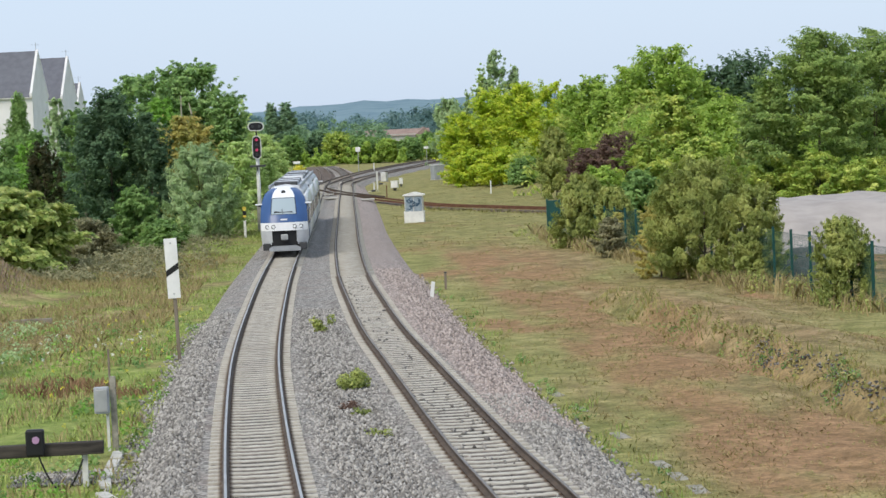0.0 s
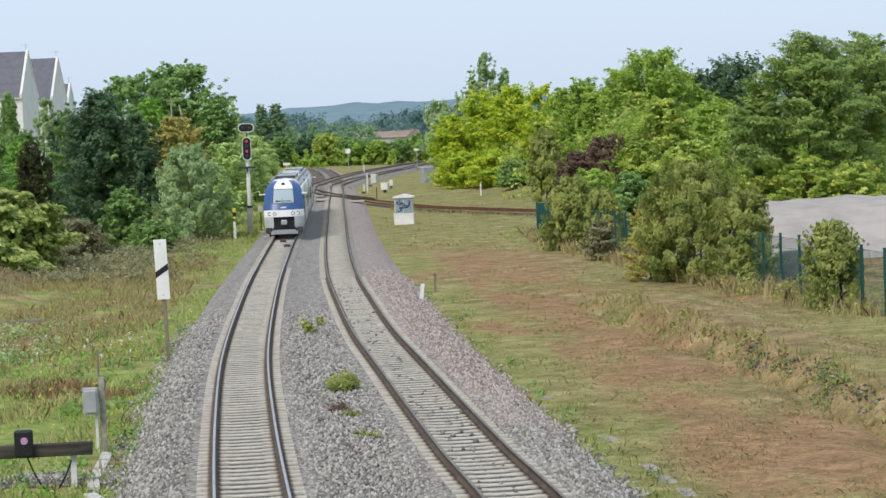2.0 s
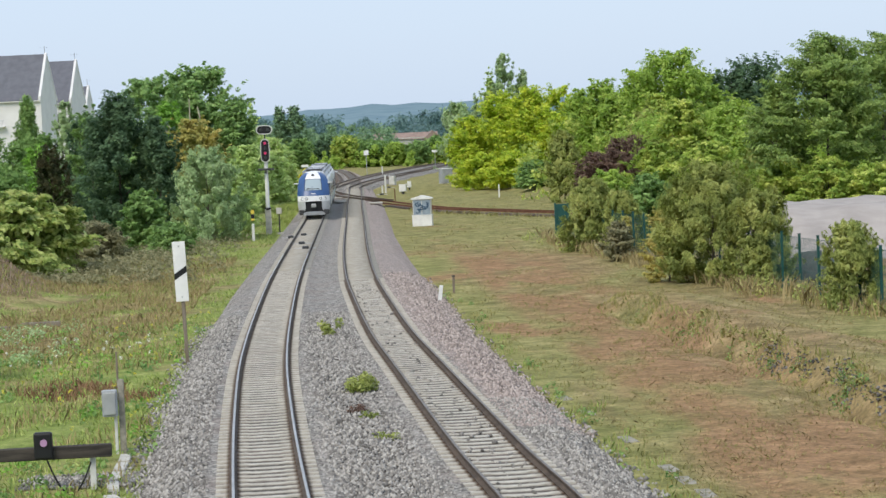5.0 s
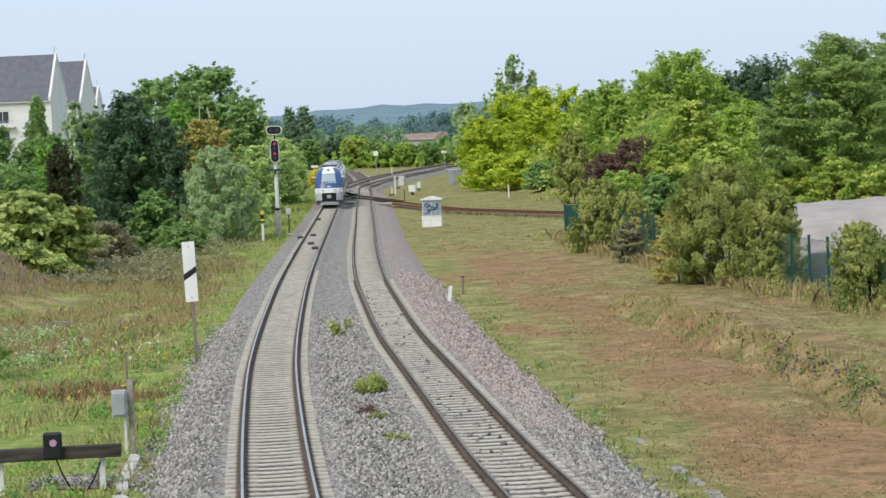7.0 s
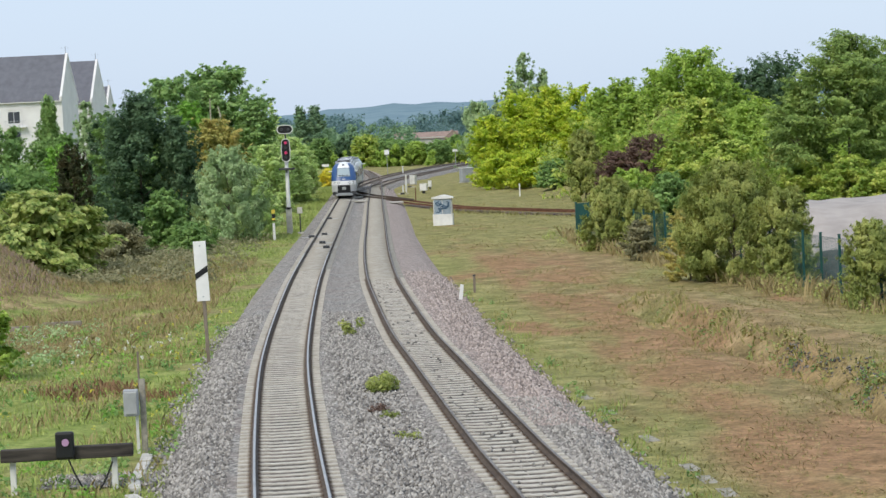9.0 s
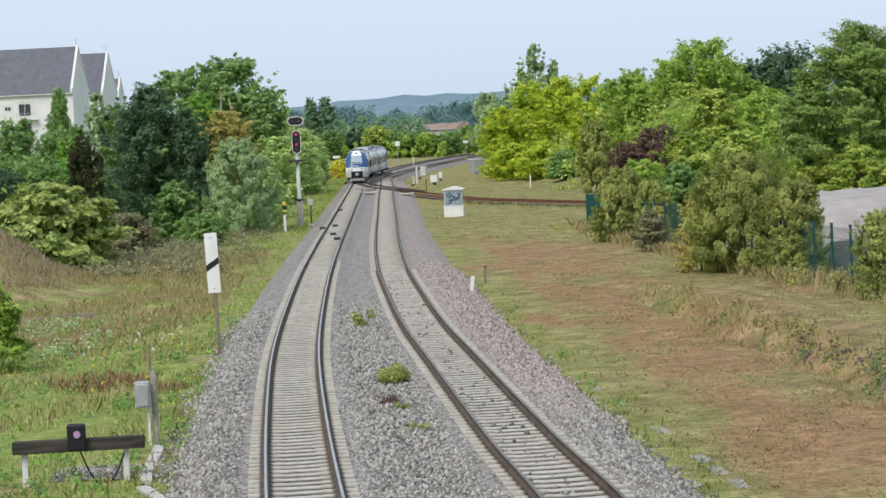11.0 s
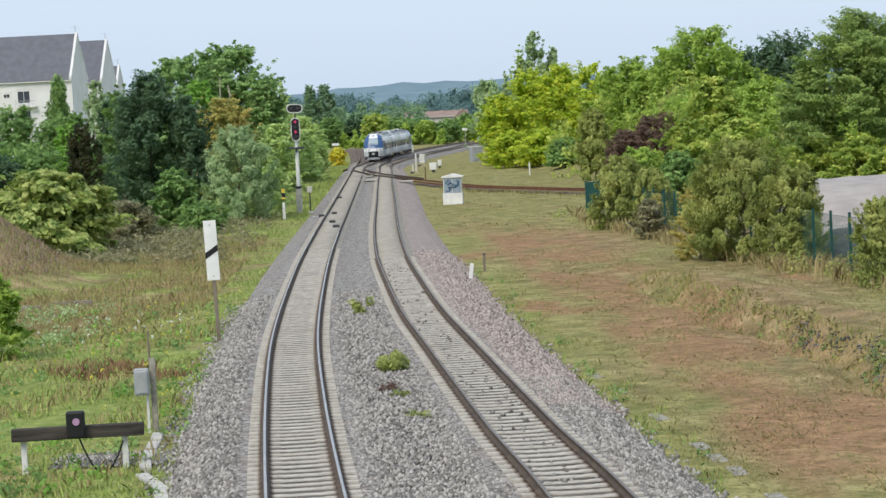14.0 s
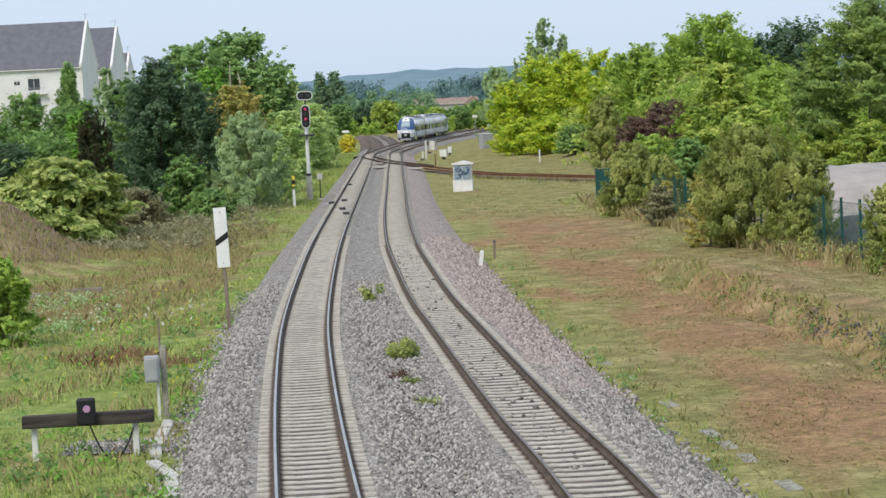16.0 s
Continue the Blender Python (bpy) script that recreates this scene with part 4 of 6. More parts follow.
def belt(name, y0, y1, x0, x1, n, h0, h1, material, leaf, label, seed, per=260):
    """A wood or hedge too far off to pick apart: many small clumps with leaves."""
    rng = np.random.default_rng(seed)
    cs, rs = [], []
    for i in range(n):
        x, y = rng.uniform(x0, x1), rng.uniform(y0, y1)
        h = rng.uniform(h0, h1)
        g = float(ground_z(x, y))
        for j in range(16):
            r = h * rng.uniform(0.09, 0.17)
            u = rng.random()
            w = h * (0.34 - 0.22 * u)
            cs.append((x + rng.normal(0, w), y + rng.normal(0, w), g + max(r * 0.6, h * u - r * 0.5)))
            rs.append(r)
    c, r = np.array(cs), np.array(rs)
    ob = thing(name, label, "trees", kind="stuff")
    v, f = leaf_cloud(c, r, n * per, leaf, rng)
    quads("leaves", v, f, material, ob)
    v, f = leaf_cloud(c, r * 0.65, n * per // 3, leaf * 1.5, rng)
    quads("inner_leaves", v, f, material, ob)
    return ob


belt("hedge", 540, 640, -70, 20, 90, 4.0, 6.5, MID, 0.62, "green hedges beyond the railway junction", 31, 420)
belt("hedge", 500, 545, -30, 6, 34, 3.0, 5.2, MIDBRIGHT, 0.55, "bright green bushes beyond the railway junction", 32, 420)
belt("hedge", 520, 600, 14, 60, 40, 7, 11, SOFT, 0.6, "green thickets beyond the railway junction", 36, 300)
belt("undergrowth", 185, 330, -75, -22, 130, 3, 7, MID, 0.4, "mixed green undergrowth beneath the trees", 37, 240)
belt("undergrowth", 190, 300, -22, -15.5, 26, 2.5, 5, SOFT, 0.32, "mixed green undergrowth along the line", 38, 330)
belt("undergrowth", 165, 240, 21, 52, 90, 3, 7, MIDBRIGHT, 0.38, "mixed green undergrowth in the wood", 39, 240)
belt("undergrowth", 240, 330, 12.5, 48, 80, 4, 8, LIMEDULL, 0.42, "mixed green undergrowth in the wood", 40, 240)
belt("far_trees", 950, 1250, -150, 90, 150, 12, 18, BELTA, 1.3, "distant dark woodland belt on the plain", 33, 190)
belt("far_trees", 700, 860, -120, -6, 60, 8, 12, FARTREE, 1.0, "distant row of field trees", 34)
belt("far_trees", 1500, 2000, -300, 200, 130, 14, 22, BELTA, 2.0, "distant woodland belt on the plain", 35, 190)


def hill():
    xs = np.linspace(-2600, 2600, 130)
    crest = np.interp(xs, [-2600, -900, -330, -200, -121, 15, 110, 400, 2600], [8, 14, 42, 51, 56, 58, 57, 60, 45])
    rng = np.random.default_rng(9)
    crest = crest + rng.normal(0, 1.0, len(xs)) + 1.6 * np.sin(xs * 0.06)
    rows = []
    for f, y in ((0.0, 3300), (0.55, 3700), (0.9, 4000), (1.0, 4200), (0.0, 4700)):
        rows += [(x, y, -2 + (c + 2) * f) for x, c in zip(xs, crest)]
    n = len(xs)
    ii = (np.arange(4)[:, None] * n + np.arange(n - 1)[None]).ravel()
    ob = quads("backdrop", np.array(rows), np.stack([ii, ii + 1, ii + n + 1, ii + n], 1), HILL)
    return tagged(ob, "long wooded hill on the horizon, blue-green with painted haze", "hill", kind="structure")


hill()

# ---- grass and weeds ----


def grass_mat(name, *stops):
    k = Mat(name, 0.8, 0, 0.15)
    t = k.mix(0.5, k.ramp(k.island(), *stops), k.ramp(k.noise(0.3, 4), *stops))
    return k.colour(t).m


LUSH = grass_mat("lush_grass", (0.15, (0.18, 0.275, 0.06)), (0.5, (0.32, 0.405, 0.11)), (0.85, (0.50, 0.53, 0.20)))
STRAW = grass_mat("straw_grass", (0.2, (0.209, 0.185, 0.074)), (0.5, (0.357, 0.283, 0.136)), (0.8, (0.493, 0.407, 0.222)))
OLIVEGRASS = grass_mat("olive_grass", (0.2, (0.168, 0.194, 0.058)), (0.5, (0.284, 0.271, 0.096)), (0.8, (0.426, 0.361, 0.155)))
RUSTWEED = grass_mat("rust_weed", (0.2, (0.17, 0.095, 0.055)), (0.5, (0.28, 0.165, 0.095)), (0.8, (0.39, 0.26, 0.16)))
FLOWERW = grass_mat("white_flower", (0.2, (0.55, 0.56, 0.45)), (0.8, (0.75, 0.76, 0.66)))
FLOWERY = grass_mat("yellow_flower", (0.2, (0.50, 0.46, 0.06)), (0.8, (0.68, 0.62, 0.12)))


def blades(name, xy, height, width, material, label, seed, lean=0.35, flat=0.0):
    """Upright single blades, each a bent two-piece strip."""
    rng = np.random.default_rng(seed)
    n = len(xy)
    z = ground_z(xy[:, 0], xy[:, 1]) - 0.02 + flat
    a = rng.uniform(0, math.tau, n)
    h = height * (0.5 + 0.8 * rng.random(n))
    w = np.stack([np.cos(a), np.sin(a), np.zeros(n)], 1) * (width * (0.6 + 0.8 * rng.random(n)))[:, None] * 0.5
    l = rng.normal(0, lean, (n, 2)) * h[:, None]
    p = np.stack([xy[:, 0], xy[:, 1], z], 1)
    m = p + np.stack([l[:, 0] * 0.35, l[:, 1] * 0.35, h * 0.6], 1)
    t = p + np.stack([l[:, 0], l[:, 1], h], 1)
    v = np.stack([p - w, p + w, m + w * 0.8, t, m - w * 0.8], 1)
    ob = quads(name, v.reshape(-1, 3), np.arange(5 * n).reshape(-1, 5), material)
    return tagged(ob, label, "grass", kind="stuff")


def scatter(n, x0, x1, y0, y1, seed, keep=None, bias=1.0):
    rng = np.random.default_rng(seed)
    y = y0 + (y1 - y0) * rng.random(n) ** bias
    x = x0 + (x1 - x0) * rng.random(n)
    left, right = ballast_edges(y)
    ok = (x < left - 0.05) | (x > right + 0.05)
    if keep:
        ok &= keep(x, y, left, right, rng)
    return np.stack([x[ok], y[ok]], 1)


def clumpy(x, y, f=0.5, ph=0.0):
    return np.sin(x * f + ph) * np.sin(y * f * 0.6 + ph * 2) + np.sin(x * f * 2.3 - y * f * 0.9 + ph)


blades("tall_grass", scatter(64000, -26, -4, 42, 175, 51, lambda x, y, l, r, g: (x < l) & (clumpy(x, y) > -0.9), 1.5), 0.17, 0.035, LUSH, "lush green verge grass", 61, 0.5)
blades("dry_grass", scatter(52000, -30, -6, 84, 150, 52, lambda x, y, l, r, g: (x < l - 1.6) & (clumpy(x, y, 0.33, 1) > -0.8)), 0.32, 0.02, STRAW, "tall straw-coloured dry grass", 62)
blades("dry_grass", scatter(9000, -22, -6, 46, 86, 521, lambda x, y, l, r, g: (x < l - 0.4) & (clumpy(x, y, 0.6, 1.7) > 0.35)), 0.3, 0.03, STRAW, "straw-coloured dry grass in the verge", 621)
blades("short_grass", scatter(36000, 2, 24, 42, 150, 53, lambda x, y, l, r, g: (x > r) & (clumpy(x, y, 0.4, 2) > 0.1), 1.5), 0.07, 0.016, OLIVEGRASS, "short olive meadow grass", 63, 0.8)
blades("edge_grass", scatter(9000, -2, 8, 42, 120, 55, lambda x, y, l, r, g: (x > r) & (x < r + 1.5 + 0.5 * clumpy(x, y, 1.1)) & (clumpy(x, y, 0.9, 3) > 0.0), 1.3), 0.17, 0.03, OLIVEGRASS, "green grass tufts at the ballast edge", 65)
blades("edge_grass", scatter(16000, 0, 9, 42, 90, 551, lambda x, y, l, r, g: (x > r + 0.1) & (x < r + 1.0 + 0.5 * clumpy(x, y, 1.1)) & (clumpy(x, y, 1.3, 2) > 0.2), 1.3), 0.22, 0.018, LUSH, "taller green grass clumps at the ballast edge", 651)
blades("bank_grass", scatter(16000, -16, -10.5, 172, 335, 552, lambda x, y, l, r, g: (x < l) & (x > l - 3.5 * g.random(len(x)))), 0.25, 0.05, LUSH, "fresh green grass on the bank below the thickets", 652)
blades("rusty_weeds", scatter(6500, -14, -7.2, 65, 78, 56, lambda x, y, l, r, g: np.minimum(((x + 11.0) / 1.7) ** 2 + ((y - 71.8) / 2.6) ** 2, ((x + 8.7) / 0.8) ** 2 + ((y - 69.6) / 0.9) ** 2) < g.random(len(x)) * 1.2), 0.30, 0.035, RUSTWEED, "rust-brown dried dock plants", 66)
blades("ditch_weeds", scatter(9000, 7.5, 14, 48, 98, 57, lambda x, y, l, r, g: np.abs(x - ditch_x(y) - 0.3) < 0.9 * g.random(len(x)) + 0.1), 0.2, 0.05, OLIVEGRASS, "olive weeds in the shallow ditch", 67)
blades("fence_weeds", scatter(16000, 9, 24, 84, 160, 58, lambda x, y, l, r, g: np.abs(x - np.interp(y, [84, 154], [18.9, 9.6]) + 0.7) < 1.3 * g.random(len(x)) + 0.2), 0.75, 0.045, STRAW, "tall dry weeds along the fence", 68)
hedge_foot = lambda y: np.interp(y, [96, 104, 119, 126, 147], [15.4, 14.6, 13.1, 12.3, 10.1])
blades("hedge_weeds", scatter(9000, 9, 17, 98, 148, 581, lambda x, y, l, r, g: np.abs(x - hedge_foot(y)) < 0.9 * g.random(len(x)) + 0.2), 0.6, 0.045, STRAW, "tall dry weeds at the foot of the fence shrubs", 681)
blades("meadow_grass", scatter(30000, 5, 20, 44, 125, 582, lambda x, y, l, r, g: (x > r + 1) & (clumpy(x, y, 0.55, 5) > -0.4), 1.4), 0.09, 0.016, STRAW, "short straw-coloured meadow grass", 682, 0.9)
blades("meadow_grass", scatter(5000, -1, 20, 135, 235, 583, lambda x, y, l, r, g: (x > r + 0.3) & (clumpy(x, y, 0.35, 2.5) > -0.2)), 0.10, 0.06, OLIVEGRASS, "short olive grass round the cabinet", 683, 0.8)
blades("meadow_grass", scatter(4000, -1, 20, 125, 290, 584, lambda x, y, l, r, g: (x > r + 0.3) & (clumpy(x, y, 0.28, 0.7) > 0.3)), 0.12, 0.06, STRAW, "straw-coloured grass beyond the cabinet", 684, 0.8)
blades("track_weeds", scatter(14000, 0, 20, 178, 232, 585, lambda x, y, l, r, g: np.abs(x - np.interp(y, [172, 184, 194.5, 203.5, 214, 228], [26, 18, 12.2, 8, 3.6, 0.2]) + 1.6) < 1.1 * g.random(len(x))), 0.32, 0.07, OLIVEGRASS, "olive weeds along the disused track", 685, 0.6)
blades("heap_brush", scatter(14000, -32, -15, 104, 132, 59, lambda x, y, l, r, g: ((x + 23.8) / 5.2) ** 2 + ((y - 115) / 9) ** 2 < 0.6 + 0.4 * g.random(len(x))), 0.28, 0.04, grass_mat("brush", (0.2, (0.27, 0.195, 0.155)), (0.8, (0.45, 0.345, 0.285))), "pinkish brown dry brush on the soil heap", 69)


def flowers(name, n, x0, x1, y0, y1, material, label, seed, h=0.4, s=0.11):
    rng = np.random.default_rng(seed)
    xy = scatter(n, x0, x1, y0, y1, seed, lambda x, y, l, r, g: (x < l - 0.3) & (clumpy(x, y, 0.8, 1) > 0.1))
    c = np.stack([xy[:, 0], xy[:, 1], ground_z(xy[:, 0], xy[:, 1]) + h * (0.6 + 0.6 * rng.random(len(xy)))], 1)
    v, f = leaf_cloud(c, np.full(len(c), 0.06), len(c) * 5, s, rng)
    return tagged(quads(name, v, f, material), label, "flowers", kind="stuff")


flowers("white_flowers", 80, -16, -9.5, 78, 90, FLOWERW, "white umbel flower heads in the verge", 71, 0.4, 0.09)
flowers("yellow_flowers", 160, -13, -6, 60, 100, FLOWERY, "yellow ragwort flowers in the verge", 72, 0.35, 0.08)


def weeds(name, n, x0, x1, y0, y1, keep, material, label, seed, r=0.16, leaf=0.13, per=16):
    """Low leafy weeds in patches."""
    xy = scatter(n, x0, x1, y0, y1, seed, keep, 1.3)
    rng = np.random.default_rng(seed)
    c = np.stack([xy[:, 0], xy[:, 1], ground_z(xy[:, 0], xy[:, 1]) + r * 0.5], 1)
    v, f = leaf_cloud(c, r * (0.6 + 0.9 * rng.random(len(c))), len(c) * per, leaf, rng)
    return tagged(quads(name, v, f, material), label, "weeds", kind="stuff")


weeds("verge_weeds", 1300, -20, -4, 43, 96, lambda x, y, l, r, g: (x < l) & (clumpy(x, y, 0.5, 4) > 0.15), MID, "low broad-leaved weeds in the verge", 91)
weeds("verge_weeds", 700, -20, -4, 43, 96, lambda x, y, l, r, g: (x < l) & (clumpy(x, y, 0.7, 2.2) > 0.5), BRIGHT, "bright green low weeds in the verge", 92)
weeds("verge_weeds", 150, -18, -12.8, 78, 97, lambda x, y, l, r, g: (x < l) & (clumpy(x, y, 0.45, 6) > 0.4), SILVER, "grey-green tall weeds in the verge", 93, 0.26, 0.14, 22)
weeds("ditch_plants", 520, 7.5, 14, 48, 84, lambda x, y, l, r, g: np.abs(x - ditch_x(y) - 0.4) < 0.6 * g.random(len(x)) + 0.1, OLIVEGRASS, "olive plants growing in the shallow ditch", 94)
weeds("ditch_plants", 1100, 8, 14, 50, 92, lambda x, y, l, r, g: (np.abs(x - ditch_x(y) - 0.1) < 0.5 * g.random(len(x)) + 0.1) & (clumpy(x, y, 0.9, 2) > -0.3), MID, "dark green plants on the ditch bank", 941, 0.13, 0.08, 18)



def rubble(n, y0, y1, seed):
    """Grey broken stones on the steep side of the ditch."""
    rng = np.random.default_rng(seed)
    y = rng.uniform(y0, y1, n)
    x = ditch_x(y) + rng.normal(0.2, 0.22, n)
    size = 0.03 + 0.05 * rng.random(n)
    octa = np.array([(1, 0, 0), (0, 1, 0), (-1, 0, 0), (0, -1, 0), (0, 0, 0.6), (0, 0, -0.6)], float)
    v = octa[None] * (0.6 + 0.7 * rng.random((n, 6, 1))) + rng.normal(0, 0.15, (n, 6, 3))
    v = np.stack([x, y, ground_z(x, y) + 0.01], 1)[:, None] + v * size[:, None, None]
    f = np.array([(0, 1, 4), (1, 2, 4), (2, 3, 4), (3, 0, 4), (1, 0, 5), (2, 1, 5), (3, 2, 5), (0, 3, 5)])
    ob = quads("rubble", v.reshape(-1, 3), (f[None] + 6 * np.arange(n)[:, None, None]).reshape(-1, 3), LOOSE_DARK)
    return tagged(ob, "dark grey broken stones in the shallow ditch", "stones", kind="stuff")


rubble(750, 53, 73, 43)
weeds("edge_weeds", 650, 0, 8, 42, 110, lambda x, y, l, r, g: (x > r) & (x < r + 1.1) & (clumpy(x, y, 0.9, 3) > 0.1), MID, "green weeds along the ballast edge", 95, 0.12, 0.10)
weeds("fence_undergrowth", 900, 8, 24, 86, 160, lambda x, y, l, r, g: np.abs(x - np.interp(y, [86, 154], [18.7, 9.6]) + 0.7) < 1.2 * g.random(len(x)) + 0.2, OLIVE, "olive undergrowth along the fence", 96, 0.35, 0.15, 40)
weeds("hedge_undergrowth", 420, 9, 17, 98, 148, lambda x, y, l, r, g: np.abs(x - hedge_foot(y) - 0.3) < 0.8 * g.random(len(x)) + 0.1, OLIVE, "olive undergrowth at the foot of the fence shrubs", 961, 0.35, 0.15, 40)
weeds("wood_edge_weeds", 700, -24, -10, 125, 175, lambda x, y, l, r, g: (x < l - 1.5 - 6 * g.random(len(x))), DRYHERB, "dry brown and green weeds at the wood's edge", 97, 0.4, 0.2, 40)
weeds("tussocks", 2400, 2, 22, 43, 125, lambda x, y, l, r, g: (x > r + 0.5) & (clumpy(x, y, 0.8, 1.3) > -0.5), OLIVEGRASS, "low olive grass tussocks in the meadow", 98, 0.06, 0.035, 22)
weeds("tussocks", 2600, 3, 22, 43, 125, lambda x, y, l, r, g: (x > r + 1.2) & (clumpy(x, y, 0.7, 4.1) > -0.2), STRAW, "low straw-coloured tussocks in the meadow", 99, 0.06, 0.035, 22)

# ---- lineside things ----


def signal_mast():
    """Colour-light signal: mast, cage platform, two target boards."""
    t = thing("railway_signal", "tall grey mast colour-light signal showing two red lamps", "signal", -11.35, 181.6, -0.6)
    part("mast", rod((0, 0, 2.0), (0, 0, 7.2), 0.165, 0.14, 14), WHITE, t)
    part("mast_base", box(0, 0, 1.05, 0.46, 0.4, 2.1, 0.03), CONCRETE, t, "pale stained square mast foot")
    part("collar", rod((0, 0, 2.0), (0, 0, 2.18), 0.27, 0.27, 14), BLACK, t)
    part("platform", box(0, -0.1, 5.25, 1.25, 0.9, 0.16, 0.03), DARKGREY, t)
    part("bracket", rod((0, 0.2, 4.6), (0, -0.4, 5.2), 0.04), DARKGREY, t)
    part("upper_mast", rod((0, 0, 7.0), (0, 0, 8.4), 0.06, 0.06), DARKGREY, t)

    def target(name, z, w, h):
        r, pts = min(w, h) / 2, []
        for i in range(24):
            a = math.tau * i / 24
            dx, dz = math.cos(a) * r, math.sin(a) * r
            pts.append((dx + math.copysign(w / 2 - r, dx) * (abs(dx) > 1e-6), dz + math.copysign(h / 2 - r, dz) * (abs(dz) > 1e-6) + z))
        return outline(pts, 0.05, -0.30), pts

    for name, z, w, h in (("main_head", 6.75, 0.62, 1.75), ("guide_head", 8.42, 1.15, 0.6)):
        bm, pts = target(name, z, w, h)
        head = part(name, bm, BLACK, t, "black rounded signal board with a white rim")
        cz = z
        inner = [((x) * 1.0, zz) for x, zz in pts]
        rim = bmesh.new()
        n = len(pts)
        ring = []
        for s, yy in ((1.0, -0.31), (0.0, -0.31), (0.0, -0.33), (1.0, -0.33)):
            row = []
            for x, zz in inner:
                ln = math.hypot(x, zz - cz) or 1
                g = 0.075 * s
                row.append(rim.verts.new((x * (1 + g / ln), yy, cz + (zz - cz) * (1 + g / ln))))
            ring.append(row)
        for a in range(4):
            for i in range(n):
                j = (i + 1) % n
                rim.faces.new((ring[a][i], ring[a][j], ring[(a + 1) % 4][j], ring[(a + 1) % 4][i]))
        bmesh.ops.recalc_face_normals(rim, faces=rim.faces)
        part("rim", rim, OFFWHITE, head)
    for z, m, lab in ((7.35, REDLIGHT, "lit red lens"), (6.95, DARKGREY, "unlit lens"), (6.55, REDLIGHT, "lit red lens"), (6.2, DARKGREY, "unlit lens")):
        part("lens", rod((0, -0.30, z), (0, -0.37, z), 0.115, 0.105, 16), m, t, lab)
        part("hood", rod((0, -0.28, z + 0.15), (0, -0.52, z + 0.13), 0.03, 0.02, 6), BLACK, t)
    for x in (-0.27, 0.27):
        part("lens", rod((x, -0.30, 8.42), (x, -0.36, 8.42), 0.12, 0.11, 16), DARKGREY, t, "unlit lens")
    part("ladder", rod((0.1, 0.32, 0), (0.1, 0.32, 5.2), 0.025, 0.025, 6), STEEL, t)


signal_mast()

sb = thing("signal_box_post", "small white relay box on a thin post beside the signal", "relay box", -10.45, 181.0, -0.6)
part("post", rod((0, 0, 0), (0, 0, 1.7), 0.05), DARKGREY, sb)
part("box", box(0, 0, 1.9, 0.42, 0.3, 0.5, 0.04), CONCRETE, sb)
part("footing", box(0, 0, 0.08, 0.5, 0.4, 0.16, 0.02), CONCRETE, sb)
mk = thing("marker_post", "short white marker post with black and yellow plates", "marker post", -11.95, 172, -0.6)
part("post", box(0, 0, 0.65, 0.2, 0.1, 1.3, 0.02), WHITE, mk)
part("plate", box(0, -0.07, 1.75, 0.26, 0.03, 0.5), BLACK, mk)
part("plate", box(0, -0.09, 1.62, 0.26, 0.03, 0.16), YELLOWP, mk)
part("plate", box(0, -0.07, 2.2, 0.26, 0.03, 0.3), YELLOWP, mk)

# white board with a black slash
BOARD_Z = 3.27
bd = thing("trackside_board", "tall white trackside board with a black slanted bar", "sign", -8.07, 79.7, -0.62, 0)
bd.matrix_basis = pose(-8.07, 79.7, -0.62, 0, -1.6, 0)
part("post", box(0, 0, 1.35, 0.12, 0.10, 2.7, 0.01), POSTWOOD, bd)
plate = part("board", box(0, -0.09, BOARD_Z, 0.45, 0.03, 2.12, 0.01), WHITE, bd)
part("slash", outline([(-0.225, BOARD_Z - 0.30), (-0.225, BOARD_Z - 0.08), (0.225, BOARD_Z + 0.20), (0.225, BOARD_Z - 0.02)], 0.006, -0.114), BLACK, plate)
for z in (BOARD_Z - 0.9, BOARD_Z + 0.9):
    part("bolt", rod((0, -0.10, z), (0, -0.125, z), 0.03, 0.03, 10), STEEL, plate)

# buffer stop
bf = thing("buffer_stop", "dark timber buffer beam on white posts with a violet lamp", "buffer stop", -8.53, 51.3, -0.70, 4.0)
part("beam", box(0, 0, 0.98, 3.0, 0.24, 0.29, 0.025), TIMBER, bf)
for x in (-1.25, 1.05):
    part("post", box(x, 0.1, 0.42, 0.13, 0.10, 0.84, 0.01), OFFWHITE, bf)
lampbox = part("lamp_box", box(-0.02, -0.2, 1.18, 0.42, 0.2, 0.62, 0.05), BLACK, bf)
part("lens", rod((0.0, -0.29, 1.25), (0.0, -0.335, 1.25), 0.085, 0.08, 18), PURPLELIGHT, lampbox, "violet lit lens")
cable = bmesh.new()
pts = [Vector((0.05 + 0.98 * s, -0.22, 0.85 - 1.9 * s * (1.05 - s) - 0.28 * math.sin(s * math.pi))) for s in np.linspace(0, 1, 14)]
for a, b in zip(pts, pts[1:]):
    rod(a, b, 0.02, 0.02, 6, cable)
part("cable", cable, RUBBER, bf)

pb = thing("cable_box", "grey metal cable box on a white post with a wooden stake", "cable box", -7.62, 57.1, -0.62)
part("post", box(-0.05, 0, 0.55, 0.07, 0.07, 1.1), OFFWHITE, pb)
part("stake", box(0.1, 0.1, 0.95, 0.15, 0.1, 1.9, 0.015), MOSSY, pb)
part("stake_tip", box(0.03, 0.1, 2.15, 0.05, 0.04, 0.9, 0.008), POSTWOOD, pb, "thin weathered wooden lath")
bx = part("box", box(-0.17, -0.08, 1.32, 0.38, 0.20, 0.68, 0.03), GREY, pb)
part("cover", box(-0.17, -0.20, 1.32, 0.30, 0.03, 0.56, 0.01), STEEL, bx)

